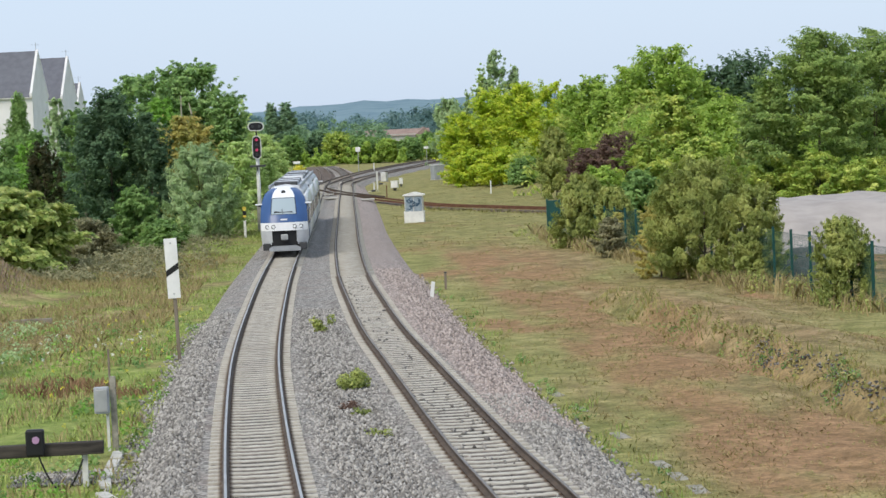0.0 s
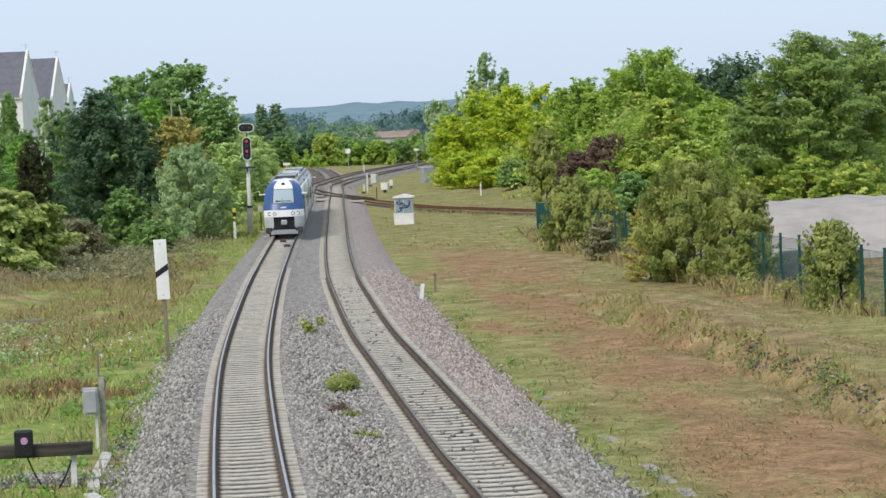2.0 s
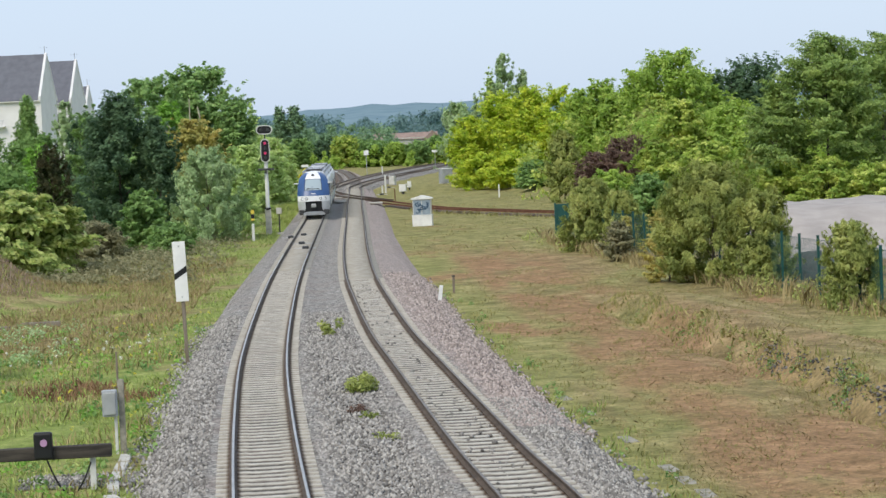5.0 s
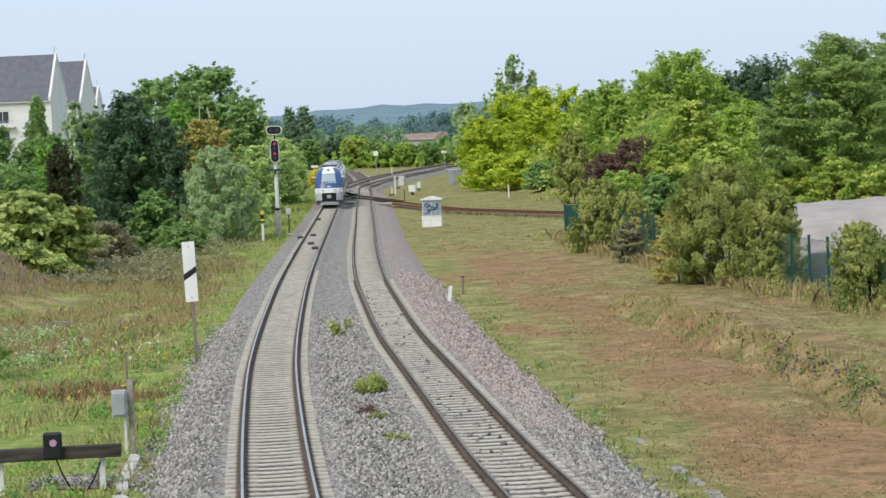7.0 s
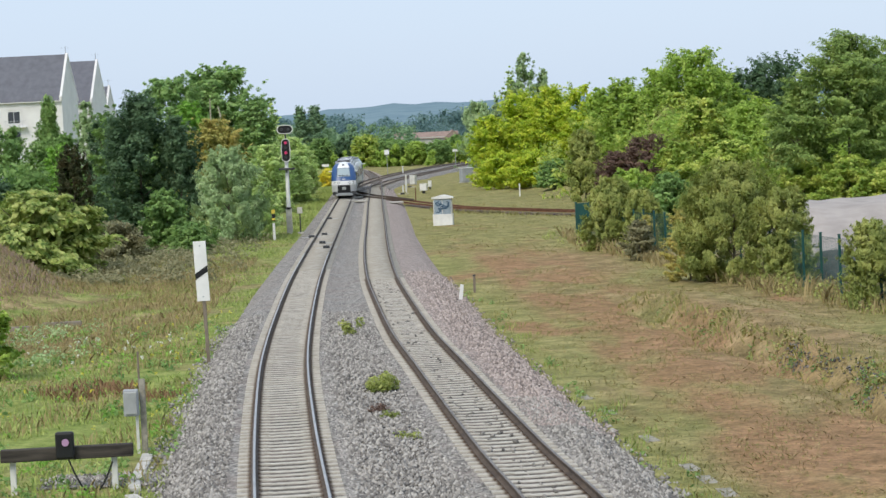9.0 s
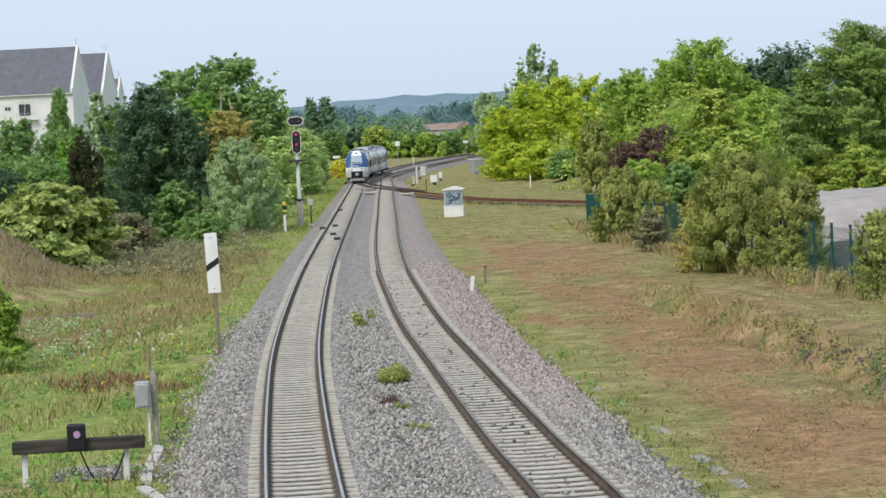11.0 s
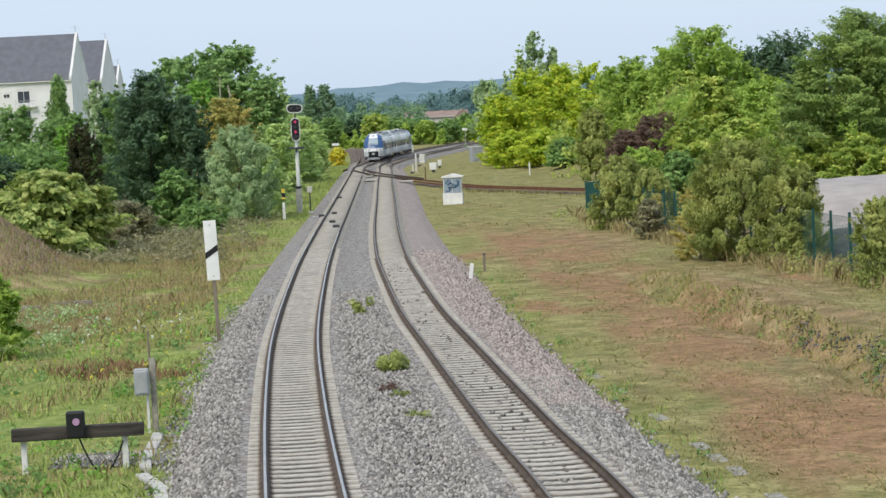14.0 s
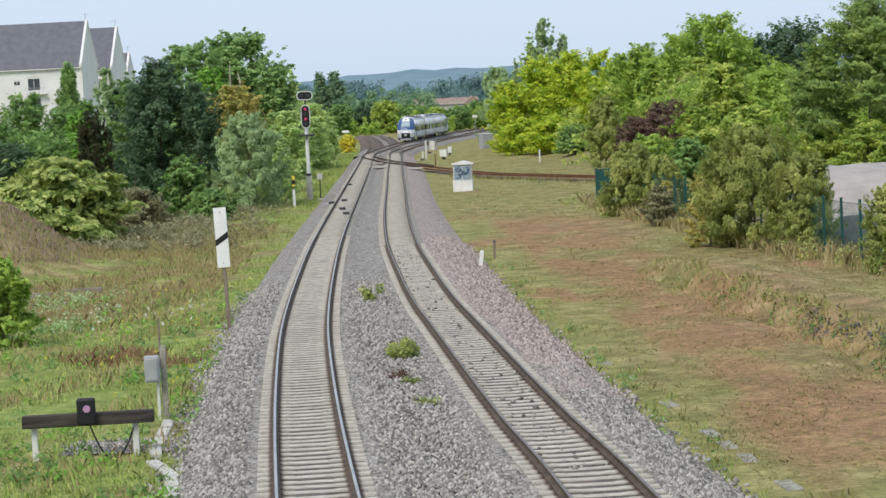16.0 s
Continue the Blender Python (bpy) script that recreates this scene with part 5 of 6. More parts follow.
# concrete trough lids lying in the verge
rng = random.Random(5)
for i, (x, y, a) in enumerate(((-7.05, 51.4, 8), (-7.15, 52.9, 5), (-7.25, 54.4, 3), (-7.33, 55.9, 4), (-6.75, 49.4, 20), (-6.35, 48.2, 18), (-6.15, 47.0, 10), (-6.0, 45.7, 6))):
    lid = thing("trough_lid", "pale concrete cable trough lid lying in the grass", "trough lid", x, y, -0.57, a, group="trough lids")
    part("slab", box(0, 0, 0, 0.28, 1.15, 0.09, 0.015), CONCRETE, lid)
for x, y, a in ((4.2, 64.6, 9), (4.6, 61.0, 4), (5.15, 55.6, 8), (5.6, 50.6, 7), (5.75, 48.8, 5), (5.95, 47.0, 3), (6.3, 43.6, 6)):
    lid = thing("trough_lid", "weathered concrete cable trough lid half sunk in soil", "trough lid", x, y, -0.65, a, group="trough lids")
    part("slab", box(0, 0, 0, 0.34, 1.1, 0.10, 0.02), MOSSY, lid)
for i, (x, y, a) in enumerate(((-18.2, 97.0, 80), (-16.3, 98.6, 96), (-19.8, 96.4, 84))):
    sl = thing("old_sleeper", "grey old sleeper lying in tall grass", "sleeper", x, y, -0.5, a, group="old sleepers")
    part("beam", box(0, 0, 0, 0.24, 1.7, 0.24, 0.02), OLDSLEEPER, sl)

wp = thing("marker_post", "leaning white marker post at the ballast edge", "marker post", 1.15, 101.2, -0.62)
wp.matrix_basis = pose(1.15, 101.2, -0.62, 0, 8, 0)
part("post", box(0, 0, 0.42, 0.17, 0.08, 0.95, 0.015), WHITE, wp)
ds = thing("wooden_stake", "short dark wooden stake in the grass", "stake", 1.95, 108, -0.62)
part("post", box(0, 0, 0.4, 0.12, 0.12, 0.85, 0.01), POSTWOOD, ds)
part("cap", box(0, 0, 0.84, 0.15, 0.15, 0.05), DARKGREY, ds)


def relay_cabinet():
    t = thing("relay_cabinet", "white relay cabinet with blue spray paint on a white base", "cabinet", 1.05, 186.0, -0.62, -6)
    part("plinth", box(0, 0, 0.43, 1.62, 0.95, 0.9, 0.03), WHITE, t)
    body = part("body", box(0, 0, 1.55, 1.5, 0.85, 1.35, 0.02), OFFWHITE, t)
    part("roof", outline([(-0.88, 2.2), (0.88, 2.2), (0.88, 2.3), (0.12, 2.5), (-0.12, 2.5), (-0.88, 2.3)], 1.1, -0.55), WHITE, t)
    part("ledge", box(0, 0, 0.9, 1.68, 1.0, 0.06), WHITE, t)
    for x in (-0.36, 0.36):
        d = part("door", box(x, -0.44, 1.52, 0.66, 0.04, 1.2, 0.01), CABBLUE, body)
        part("handle", box(x + 0.24 * (1 if x < 0 else -1), -0.475, 1.5, 0.03, 0.03, 0.16), STEEL, d)
    g = bmesh.new()
    rg = random.Random(3)
    for i in range(16):
        a, cx, cz, r = rg.uniform(0, 6), rg.uniform(-0.42, 0.42), rg.uniform(1.2, 1.9), rg.uniform(0.14, 0.26)
        p = [(cx + r * math.cos(a + s * 0.5), cz + 0.7 * r * math.sin(a + s * 0.5)) for s in range(7)]
        q = [(cx + (r - 0.11) * math.cos(a + s * 0.5), cz + 0.7 * (r - 0.11) * math.sin(a + s * 0.5)) for s in range(7)]
        yy = -0.464 - 0.001 * i
        va, vb = [g.verts.new((x, yy, z)) for x, z in p], [g.verts.new((x, yy, z)) for x, z in q]
        for j in range(6):
            g.faces.new((va[j], va[j + 1], vb[j + 1], vb[j]))
    part("spray_paint", g, BLUEGRAF, body, "blue sprayed loops")


relay_cabinet()


def cabinet(x, y, w, d, h, label, mat, rz=0, legs=False):
    t = thing("trackside_cabinet", label, "cabinet", x, y, float(ground_z(x, y)), rz)
    z0 = 0.35 if legs else 0.08
    part("base", box(0, 0, z0 / 2, w * (0.4 if legs else 1.05), d * (0.4 if legs else 1.05), z0), CONCRETE if not legs else DARKGREY, t)
    b = part("body", box(0, 0, z0 + (h - z0) / 2, w, d, h - z0, 0.05), mat, t)
    part("lid", box(0, 0, h + 0.03, w * 1.08, d * 1.08, 0.07, 0.02), WHITE, t)
    part("door", box(0, -d / 2 - 0.012, z0 + (h - z0) / 2, w * 0.82, 0.03, (h - z0) * 0.84, 0.008), mat, b)
    return t


cabinet(-0.71, 283.5, 0.9, 0.7, 1.2, "small white trackside cabinet on a short foot", WHITE, -10, True)
cabinet(0.1, 300, 0.5, 0.5, 1.1, "narrow white trackside cabinet", WHITE, 0, True)
cabinet(-2.3, 331, 0.85, 0.7, 1.3, "white trackside cabinet with dark side", OFFWHITE, -25)
cabinet(5.46, 329.5, 1.6, 1.6, 2.1, "large grey equipment cabinet with a white edge", GREY, 18)
for x, y, h in ((-2.95, 289.7, 2.3), (-3.38, 290.5, 0.9), (-4.5, 397, 1.8)):
    p = thing("marker_post", "slim white trackside post", "marker post", x, y, -0.6, group="slim white posts")
    part("post", box(0, 0, h / 2, 0.22, 0.12, h, 0.01), OFFWHITE, p)
p = thing("marker_post", "thin white stake in the meadow", "marker post", 10.1, 253, float(ground_z(10.1, 253)))
part("post", box(0, 0, 0.7, 0.14, 0.1, 1.5, 0.01), WHITE, p)
p = thing("marker_post", "thin rust-red stake beside the crossing", "marker post", -1.55, 250, -0.6)
part("post", rod((0, 0, 0), (0, 0, 1.5), 0.06), RAILRUST, p)


def small_sign(x, y, z, w, h, label):
    t = thing("trackside_sign", label, "sign", x, y, float(ground_z(x, y)))
    part("post", rod((0, 0.06, 0), (0, 0.06, z), 0.06), STEEL, t)
    part("plate", box(0, 0, z, w, 0.05, h, 0.01), WHITE, t)


small_sign(-7.4, 409, 4.2, 0.85, 0.85, "square white trackside sign on a post")
small_sign(5.3, 433, 3.75, 1.1, 0.45, "low wide white trackside sign on a post")
small_sign(-16.6, 366, 2.9, 1.15, 0.4, "low wide white trackside sign beyond the junction")

# point motors and boards lying near the switches
for x, y, a in ((-6.95, 148.5, 4), (-7.5, 155, 4), (-8.75, 165, 5), (-7.95, 168, 3), (-8.9, 199, 3), (-3.2, 268, -12), (-2.6, 300, -10)):
    m = thing("point_motor", "small dark steel point machine between the rails", "point machine", x, y, -0.2, a, group="point machines")
    part("case", box(0, 0, 0.08, 0.42, 0.6, 0.2, 0.03), DARKGREY, m)
    part("rodding", rod((-0.7, 0.1, 0.03), (0.7, 0.1, 0.03), 0.025), STEEL, m)
for x, y, w, l, a in ((-8.75, 249, 2.3, 3.0, 2), (-7.55, 247, 1.6, 5.0, 2), (-3.5, 237, 1.9, 4.0, 2), (-8.4, 262, 1.8, 2.4, 2), (-9.6, 268, 1.9, 5, 2)):
    s = thing("crossing_slab", "pale concrete slab between the rails", "slab", x, y, -0.14, a, group="crossing slabs")
    part("slab", box(0, 0, 0, min(w, 1.4), l, 0.08, 0.01), FARSLEEPER, s)

# plants growing in the ballast


def tuft(x, y, h, r, material, name, label, seed, n=500, size=0.10):
    rng = np.random.default_rng(seed)
    t = thing(name, label, "plant", x, y, -0.3)
    d = rng.normal(size=(9, 3)) * np.array([r * 0.45, r * 0.45, h * 0.18]) + np.array([0, 0, h * 0.45])
    v, f = leaf_cloud(d, np.full(9, r * 0.4), n, size, rng)
    v[:, 2] = np.maximum(v[:, 2], 0)
    quads("leaves", v, f, material, t)
    part("stem", rod((0, 0, -0.05), (0, 0, h * 0.6), 0.02), BARK, t)


tuft(-1.63, 65.2, 0.55, 0.5, OLIVE, "ballast_bush", "round bright green bush growing in the ballast", 81, 1500, 0.10)
tuft(-3.16, 84.5, 0.75, 0.40, OLIVE, "ballast_weed", "wispy olive weed growing in the ballast", 82, 260, 0.14)
tuft(-1.6, 60.6, 0.2, 0.32, PURPLE, "ballast_weed", "withered brown weed in the ballast", 83, 260, 0.09)
tuft(-1.35, 59.2, 0.25, 0.28, OLIVE, "ballast_weed", "small olive weed in the ballast", 84, 160, 0.10)
tuft(-0.75, 55.0, 0.2, 0.3, OLIVE, "ballast_weed", "small green weed in the ballast", 85, 200, 0.08)

# ---- green wire fence ----
fence = thing("fence", "dark green coated wire mesh fence with square posts", "fence", 0, 0, 0)
FA, FB = Vector((10.4, 148.0, 0)), Vector((18.74, 85.7, 0))
nf = 24
step = (FB - FA) / nf
rzf = math.degrees(math.atan2(step.y, step.x))
pm = bpy.data.meshes.new("post")
bm = box(0, 0, 1.3, 0.10, 0.10, 2.6, 0.008)
box(0, 0, 2.62, 0.115, 0.115, 0.04, bm=bm)
bm.to_mesh(pm)
bm.free()
pm.materials.append(GREEN)
wm = bpy.data.meshes.new("panel")
bm = bmesh.new()
L = step.length
for i in range(1, 26):
    box(i * L / 26, 0, 1.25, 0.008, 0.008, 2.45, bm=bm)
for z in (0.05, 0.5, 1.0, 1.5, 2.0, 2.45):
    box(L / 2, 0.01, z, L, 0.012, 0.012, bm=bm)
bm.to_mesh(wm)
bm.free()
wm.materials.append(GREEN)
for i in range(nf + 1):
    q = FA + step * i
    z = float(ground_z(q.x, q.y))
    ob = new("post", pm)
    ob.parent, ob.matrix_basis = fence, pose(q.x, q.y, z, 0, 0, rzf)
    if i < nf:
        ob = tagged(new("panel", wm), kind="stuff")
        ob.parent, ob.matrix_basis = fence, pose(q.x, q.y, z, 0, 0, rzf)
gate = thing("fence_gate", "dark green solid metal gate leaf at the fence end", "gate", 10.35, 153.6, -0.62, 5)
part("gate_frame", box(0, 0, 1.25, 0.85, 0.06, 2.4, 0.02), GREEN, gate)
for x in (-0.45, 0.45):
    part("post", box(x, 0, 1.27, 0.12, 0.12, 2.55, 0.01), GREEN, gate)

# fleece-covered heap behind the fence


def heap():
    xs, ys = np.linspace(15, 62, 70), np.linspace(118, 152, 40)
    X, Y = np.meshgrid(xs, ys)
    prof = smooth(Y, 119, 131) * (1 - smooth(Y, 142, 151)) * smooth(X, 20.2, 21.6) * (1 - smooth(X, 55, 61))
    rng = np.random.default_rng(21)
    Z = -0.75 + 2.55 * prof + 0.10 * np.sin(X * 0.7 + Y * 0.4) * prof + 0.06 * np.sin(X * 1.7 - Y) * prof + rng.normal(0, 0.015, X.shape)
    n = len(xs)
    ii = (np.arange(len(ys) - 1)[:, None] * n + np.arange(n - 1)[None]).ravel()
    ob = quads("covered_heap", np.stack([X.ravel(), Y.ravel(), Z.ravel()], 1), np.stack([ii, ii + 1, ii + n + 1, ii + n], 1), TARP)
    ob.data.polygons.foreach_set("use_smooth", np.ones(len(ob.data.polygons), bool))
    return tagged(ob, "long heap covered with pale grey fleece behind the fence", "heap")


heap()


def dark_heap():
    """A low dark mound of earth behind the fence."""
    xs, ys = np.linspace(-2.6, 2.6, 24), np.linspace(-2, 2, 18)
    X, Y = np.meshgrid(xs, ys)
    rng = np.random.default_rng(22)
    Z = 1.15 * np.clip(1 - (X / 2.5) ** 2 - (Y / 1.9) ** 2, 0, 1) ** 0.7 * (1 + 0.2 * np.sin(X * 2.1 + Y)) + rng.normal(0, 0.03, X.shape) - 0.06
    n = len(xs)
    ii = (np.arange(len(ys) - 1)[:, None] * n + np.arange(n - 1)[None]).ravel()
    ob = quads("earth_heap", np.stack([X.ravel(), Y.ravel(), Z.ravel()], 1), np.stack([ii, ii + 1, ii + n + 1, ii + n], 1), DARKEARTH)
    ob.matrix_basis = pose(18.9, 108.5, -0.62)
    return tagged(ob, "low heap of dark grey earth behind the fence", "heap")


dark_heap()

# ---- white houses ----


def house(x, y, rz, length, depth, eave, ridge, label, windows=(), balconies=()):
    t = thing("house", label, "house", x, y, -0.7, rz)
    hl, hd = length / 2, depth / 2
    w = bmesh.new()
    prof = [(-hd, 0), (hd, 0), (hd, eave), (0, ridge), (-hd, eave)]
    a = [w.verts.new((-hl, p, z)) for p, z in prof]
    b = [w.verts.new((hl, p, z)) for p, z in prof]
    w.faces.new(a[::-1])
    w.faces.new(b)
    for i in range(5):
        j = (i + 1) % 5
        w.faces.new((a[i], a[j], b[j], b[i]))
    bmesh.ops.recalc_face_normals(w, faces=w.faces)
    wall = part("wall", w, RENDERW, t)
    for s in (-1, 1):
        r = bmesh.new()
        k = (ridge - eave) / hd
        o = 0.45
        q = [(s * (hd + o), eave - k * o + 0.12), (0, ridge + 0.12), (0, ridge + 0.36), (s * (hd + o), eave - k * o + 0.36)]
        va, vb = [r.verts.new((-hl - 0.02, p, z)) for p, z in q], [r.verts.new((hl - 0.35, p, z)) for p, z in q]
        r.faces.new(va)
        r.faces.new(vb[::-1])
        for i in range(4):
            j = (i + 1) % 4
            r.faces.new((va[i], va[j], vb[j], vb[i]))
        bmesh.ops.recalc_face_normals(r, faces=r.faces)
        part("roof", r, SLATE, t)
    # raised gable coping with kneelers
    for s in (-1, 1):
        d = Vector((0, -s * hd, ridge - eave))
        c = bmesh.new()
        m = Matrix.Translation((hl - 0.15, s * hd / 2, (eave + ridge) / 2 + 0.3)) @ d.to_track_quat("Z", "X").to_matrix().to_4x4()
        bmesh.ops.create_cube(c, size=1.0, matrix=m @ Matrix.Diagonal((0.35, 0.4, d.length + 0.4, 1)))
        part("gable_coping", c, RENDERW, t)
        part("kneeler", box(hl - 0.15, s * hd, eave + 0.1, 0.45, 0.7, 0.7, 0.08), RENDERW, t)
    part("gutter", box(0, -hd - 0.4, eave - 0.35, length, 0.14, 0.14), RENDERW, t)
    for wx, wz, ww, wh in windows:
        win = part("window", box(wx, -hd - 0.01, wz, ww + 0.2, 0.08, wh + 0.2), WHITE, t)
        part("pane", box(wx - ww / 4, -hd - 0.06, wz, ww / 2 - 0.08, 0.03, wh - 0.05), GLASS, win)
        part("pane", box(wx + ww / 4, -hd - 0.06, wz, ww / 2 - 0.08, 0.03, wh - 0.05), GLASS, win)
        part("lintel", box(wx, -hd - 0.04, wz + wh / 2 + 0.35, ww + 0.7, 0.10, 0.16), RENDERW, win)
    ant = part("aerial", rod((hl - 0.3, 0, ridge), (hl - 0.3, 0, ridge + 1.7), 0.05, 0.04, 6), GREY, t)
    for i in range(3):
        part("aerial_arm", rod((hl - 0.9 + 0.5 * i, -0.45, ridge + 1.4), (hl - 0.9 + 0.5 * i, 0.45, ridge + 1.4), 0.03, 0.03, 5), GREY, ant)
    for wx, wz, ww in balconies:
        bal = part("balcony", box(wx, -hd - 0.5, wz, ww, 1.0, 0.18, 0.02), RENDERW, t)
        part("railing", box(wx, -hd - 0.98, wz + 1.0, ww, 0.05, 0.06), GREY, bal)
        for i in range(int(ww / 0.25)):
            part("baluster", box(wx - ww / 2 + 0.12 + i * 0.25, -hd - 0.98, wz + 0.52, 0.03, 0.03, 0.95), GREY, bal)
    return t


house(-78.2, 373.5, -4, 40, 11.5, 15.7, 22.7, "white rendered apartment house with a steep slate roof", [(12.0, 13.0, 2.0, 1.9), (9.2, 13.3, 1.0, 0.6), (3.0, 13.0, 2.0, 1.9), (-4, 13.0, 2, 1.9), (17.6, 13.2, 0.9, 1.5), (12.0, 9.8, 2.0, 1.9)], [(12.4, 11.4, 3.4), (3, 11.4, 3.4)])
house(-72.1, 399.0, -4, 30, 11.5, 15.6, 22.4, "white rendered house with a steep slate roof behind the first", [(12, 12.6, 1.4, 1.6)])
house(-70.5, 430, -4, 22, 10, 12.5, 18.6, "slate-roofed white house half hidden by trees", [])


far = thing("far_building", "long low building with a red tiled roof among trees", "house", -2.6, 820, -2.4, 3)
part("wall", box(0, 0, 3.6, 27, 9, 7.2), CONCRETE, far)
roof = bmesh.new()
ends = [[roof.verts.new((x, y, z)) for y, z in ((-5.0, 6.6), (0, 9.0), (5.0, 6.6))] for x in (-13.9, 13.9)]
roof.faces.new(ends[0])
roof.faces.new(ends[1][::-1])
for i, j in ((0, 1), (1, 2), (2, 0)):
    roof.faces.new((ends[0][i], ends[0][j], ends[1][j], ends[1][i]))
bmesh.ops.recalc_face_normals(roof, faces=roof.faces)
part("roof", roof, TILE, far)
wing = bmesh.new()
ends = [[wing.verts.new((11.8 + x, y, z)) for x, z in ((-3.2, 0), (3.2, 0), (3.2, 6.8), (0, 9.4), (-3.2, 6.8))] for y in (-6.2, 5.0)]
wing.faces.new(ends[0])
wing.faces.new(ends[1][::-1])
for i in range(5):
    wing.faces.new((ends[0][i], ends[0][(i + 1) % 5], ends[1][(i + 1) % 5], ends[1][i]))
bmesh.ops.recalc_face_normals(wing, faces=wing.faces)
part("gable_wing", wing, TILE, far)

# ---- the train: three-car diesel-electric railcar, blue nose, silver sides ----
SIDE = [(1.32, 0.32), (1.40, 0.5), (1.46, 0.95), (1.475, 1.5), (1.475, 2.3), (1.43, 2.9), (1.33, 3.35), (1.12, 3.72), (0.78, 3.98), (0.0, 4.08)]


def half_width(z):
    return float(np.interp(z, [p[1] for p in SIDE], [p[0] for p in SIDE]))


def nose_point(u, z):
    """The cab front: u from -1 to 1 across, z up; y runs towards the front."""
    back = float(np.interp(z, [0.3, 0.9, 1.4, 1.95, 2.4, 3.0, 3.55, 3.85, 4.08], [0.22, 0.08, 0.0, 0.06, 0.30, 0.78, 1.28, 1.75, 2.6]))
    return Vector((u * half_width(z), -back - 0.55 * abs(u) ** 3.2, z))


def nose_patch(u0, u1, z0, z1, nu=8, nz=8, push=0.0):
    bm = bmesh.new()
    g = [[bm.verts.new(nose_point(u0 + (u1 - u0) * i / nu, z0 + (z1 - z0) * j / nz) + Vector((0, push, 0))) for i in range(nu + 1)] for j in range(nz + 1)]
    for j in range(nz):
        for i in range(nu):
            bm.faces.new((g[j][i + 1], g[j][i], g[j + 1][i], g[j + 1][i + 1]))
    for f in bm.faces:
        f.smooth = True
    return bm


def shell(y0, y1, lo, hi, side=0):
    """Body skin between two heights, both sides, or the roof when hi passes the cant rail."""
    zs = [z for _, z in SIDE if lo < z < hi]
    zs = [lo] + zs + [hi]
    bm = bmesh.new()
    for s in (-1, 1):
        a = [bm.verts.new((s * half_width(z), y0, z)) for z in zs]
        b = [bm.verts.new((s * half_width(z), y1, z)) for z in zs]
        for i in range(len(zs) - 1):
            f = bm.faces.new((a[i], a[i + 1], b[i + 1], b[i]))
            f.smooth = True
    bmesh.ops.recalc_face_normals(bm, faces=bm.faces)
    bmesh.ops.solidify(bm, geom=bm.faces, thickness=0.04)
    return bm


def bogie(parent, y):
    b = part("bogie", box(0, y, 0.55, 2.1, 2.9, 0.35, 0.06), UNDER, parent)
    for dy in (-0.95, 0.95):
        for s in (-1, 1):
            wh = part("wheel", rod((s * 0.69, y + dy, 0.43), (s * 0.83, y + dy, 0.43), 0.43, 0.43, 24), UNDER, b)
            part("rim", rod((s * 0.82, y + dy, 0.43), (s * 0.85, y + dy, 0.43), 0.26, 0.22, 16), DARKGREY, wh)
        part("axle", rod((-0.8, y + dy, 0.43), (0.8, y + dy, 0.43), 0.07), UNDER, b)
    return b


def car_body(t, y0, y1, windows, doors, cab):
    """Skins, roof, windows and doors of one car from y0 (rear) to y1."""
    part("lower_side", shell(y0, y1, 0.62, 1.60), SILVERP, t, "silver lower side")
    part("window_band", shell(y0, y1, 1.60, 2.52), WINBAND, t, "dark continuous window band")
    part("upper_side", shell(y0, y1, 2.52, 3.5), TWHITE, t, "white upper side")
    part("roof", shell(y0, y1, 3.5, 4.079), ROOFGREY, t, "grey ribbed roof")
    part("floor", box(0, (y0 + y1) / 2, 0.85, 2.8, y1 - y0, 0.2), UNDER, t)
    part("skirt", shell(y0 + 3.4, y1 - 3.8, 0.32, 0.66), DARKGREY, t)
    for y in (y0 + 0.02, y1 - 0.02):
        if not (cab and y > y1 - 0.1):
            part("end_wall", box(0, y, 2.2, 2.5, 0.06, 2.9), DARKGREY, t)
    for y, w in windows:
        for s in (-1, 1):
            part("window", box(s * 1.470, y, 2.06, 0.03, w, 0.80, 0.01), GLASS, t)
    for y in doors:
        for s in (-1, 1):
            d = part("door", box(s * 1.478, y, 1.95, 0.03, 1.35, 2.1, 0.01), BLUE if cab and y > y1 - 6 else TWHITE, t)
            part("door_window", box(s * 1.492, y, 2.25, 0.02, 1.0, 1.0, 0.01), GLASS, d)
    n = int((y1 - y0 - 4) / 2.6)
    for i in range(n):
        y = y0 + 1.6 + i * 2.6
        part("roof_unit", box(0, y, 4.08, 1.5, 2.2, 0.26, 0.06), ROOFGREY if i % 2 else DARKGREY, t, "rooftop equipment box")
    for s in (-1, 1):
        part("roof_rail", box(s * 1.0, (y0 + y1) / 2 - 0.8, 3.98, 0.10, y1 - y0 - 3.0, 0.22, 0.03), GREY, t)


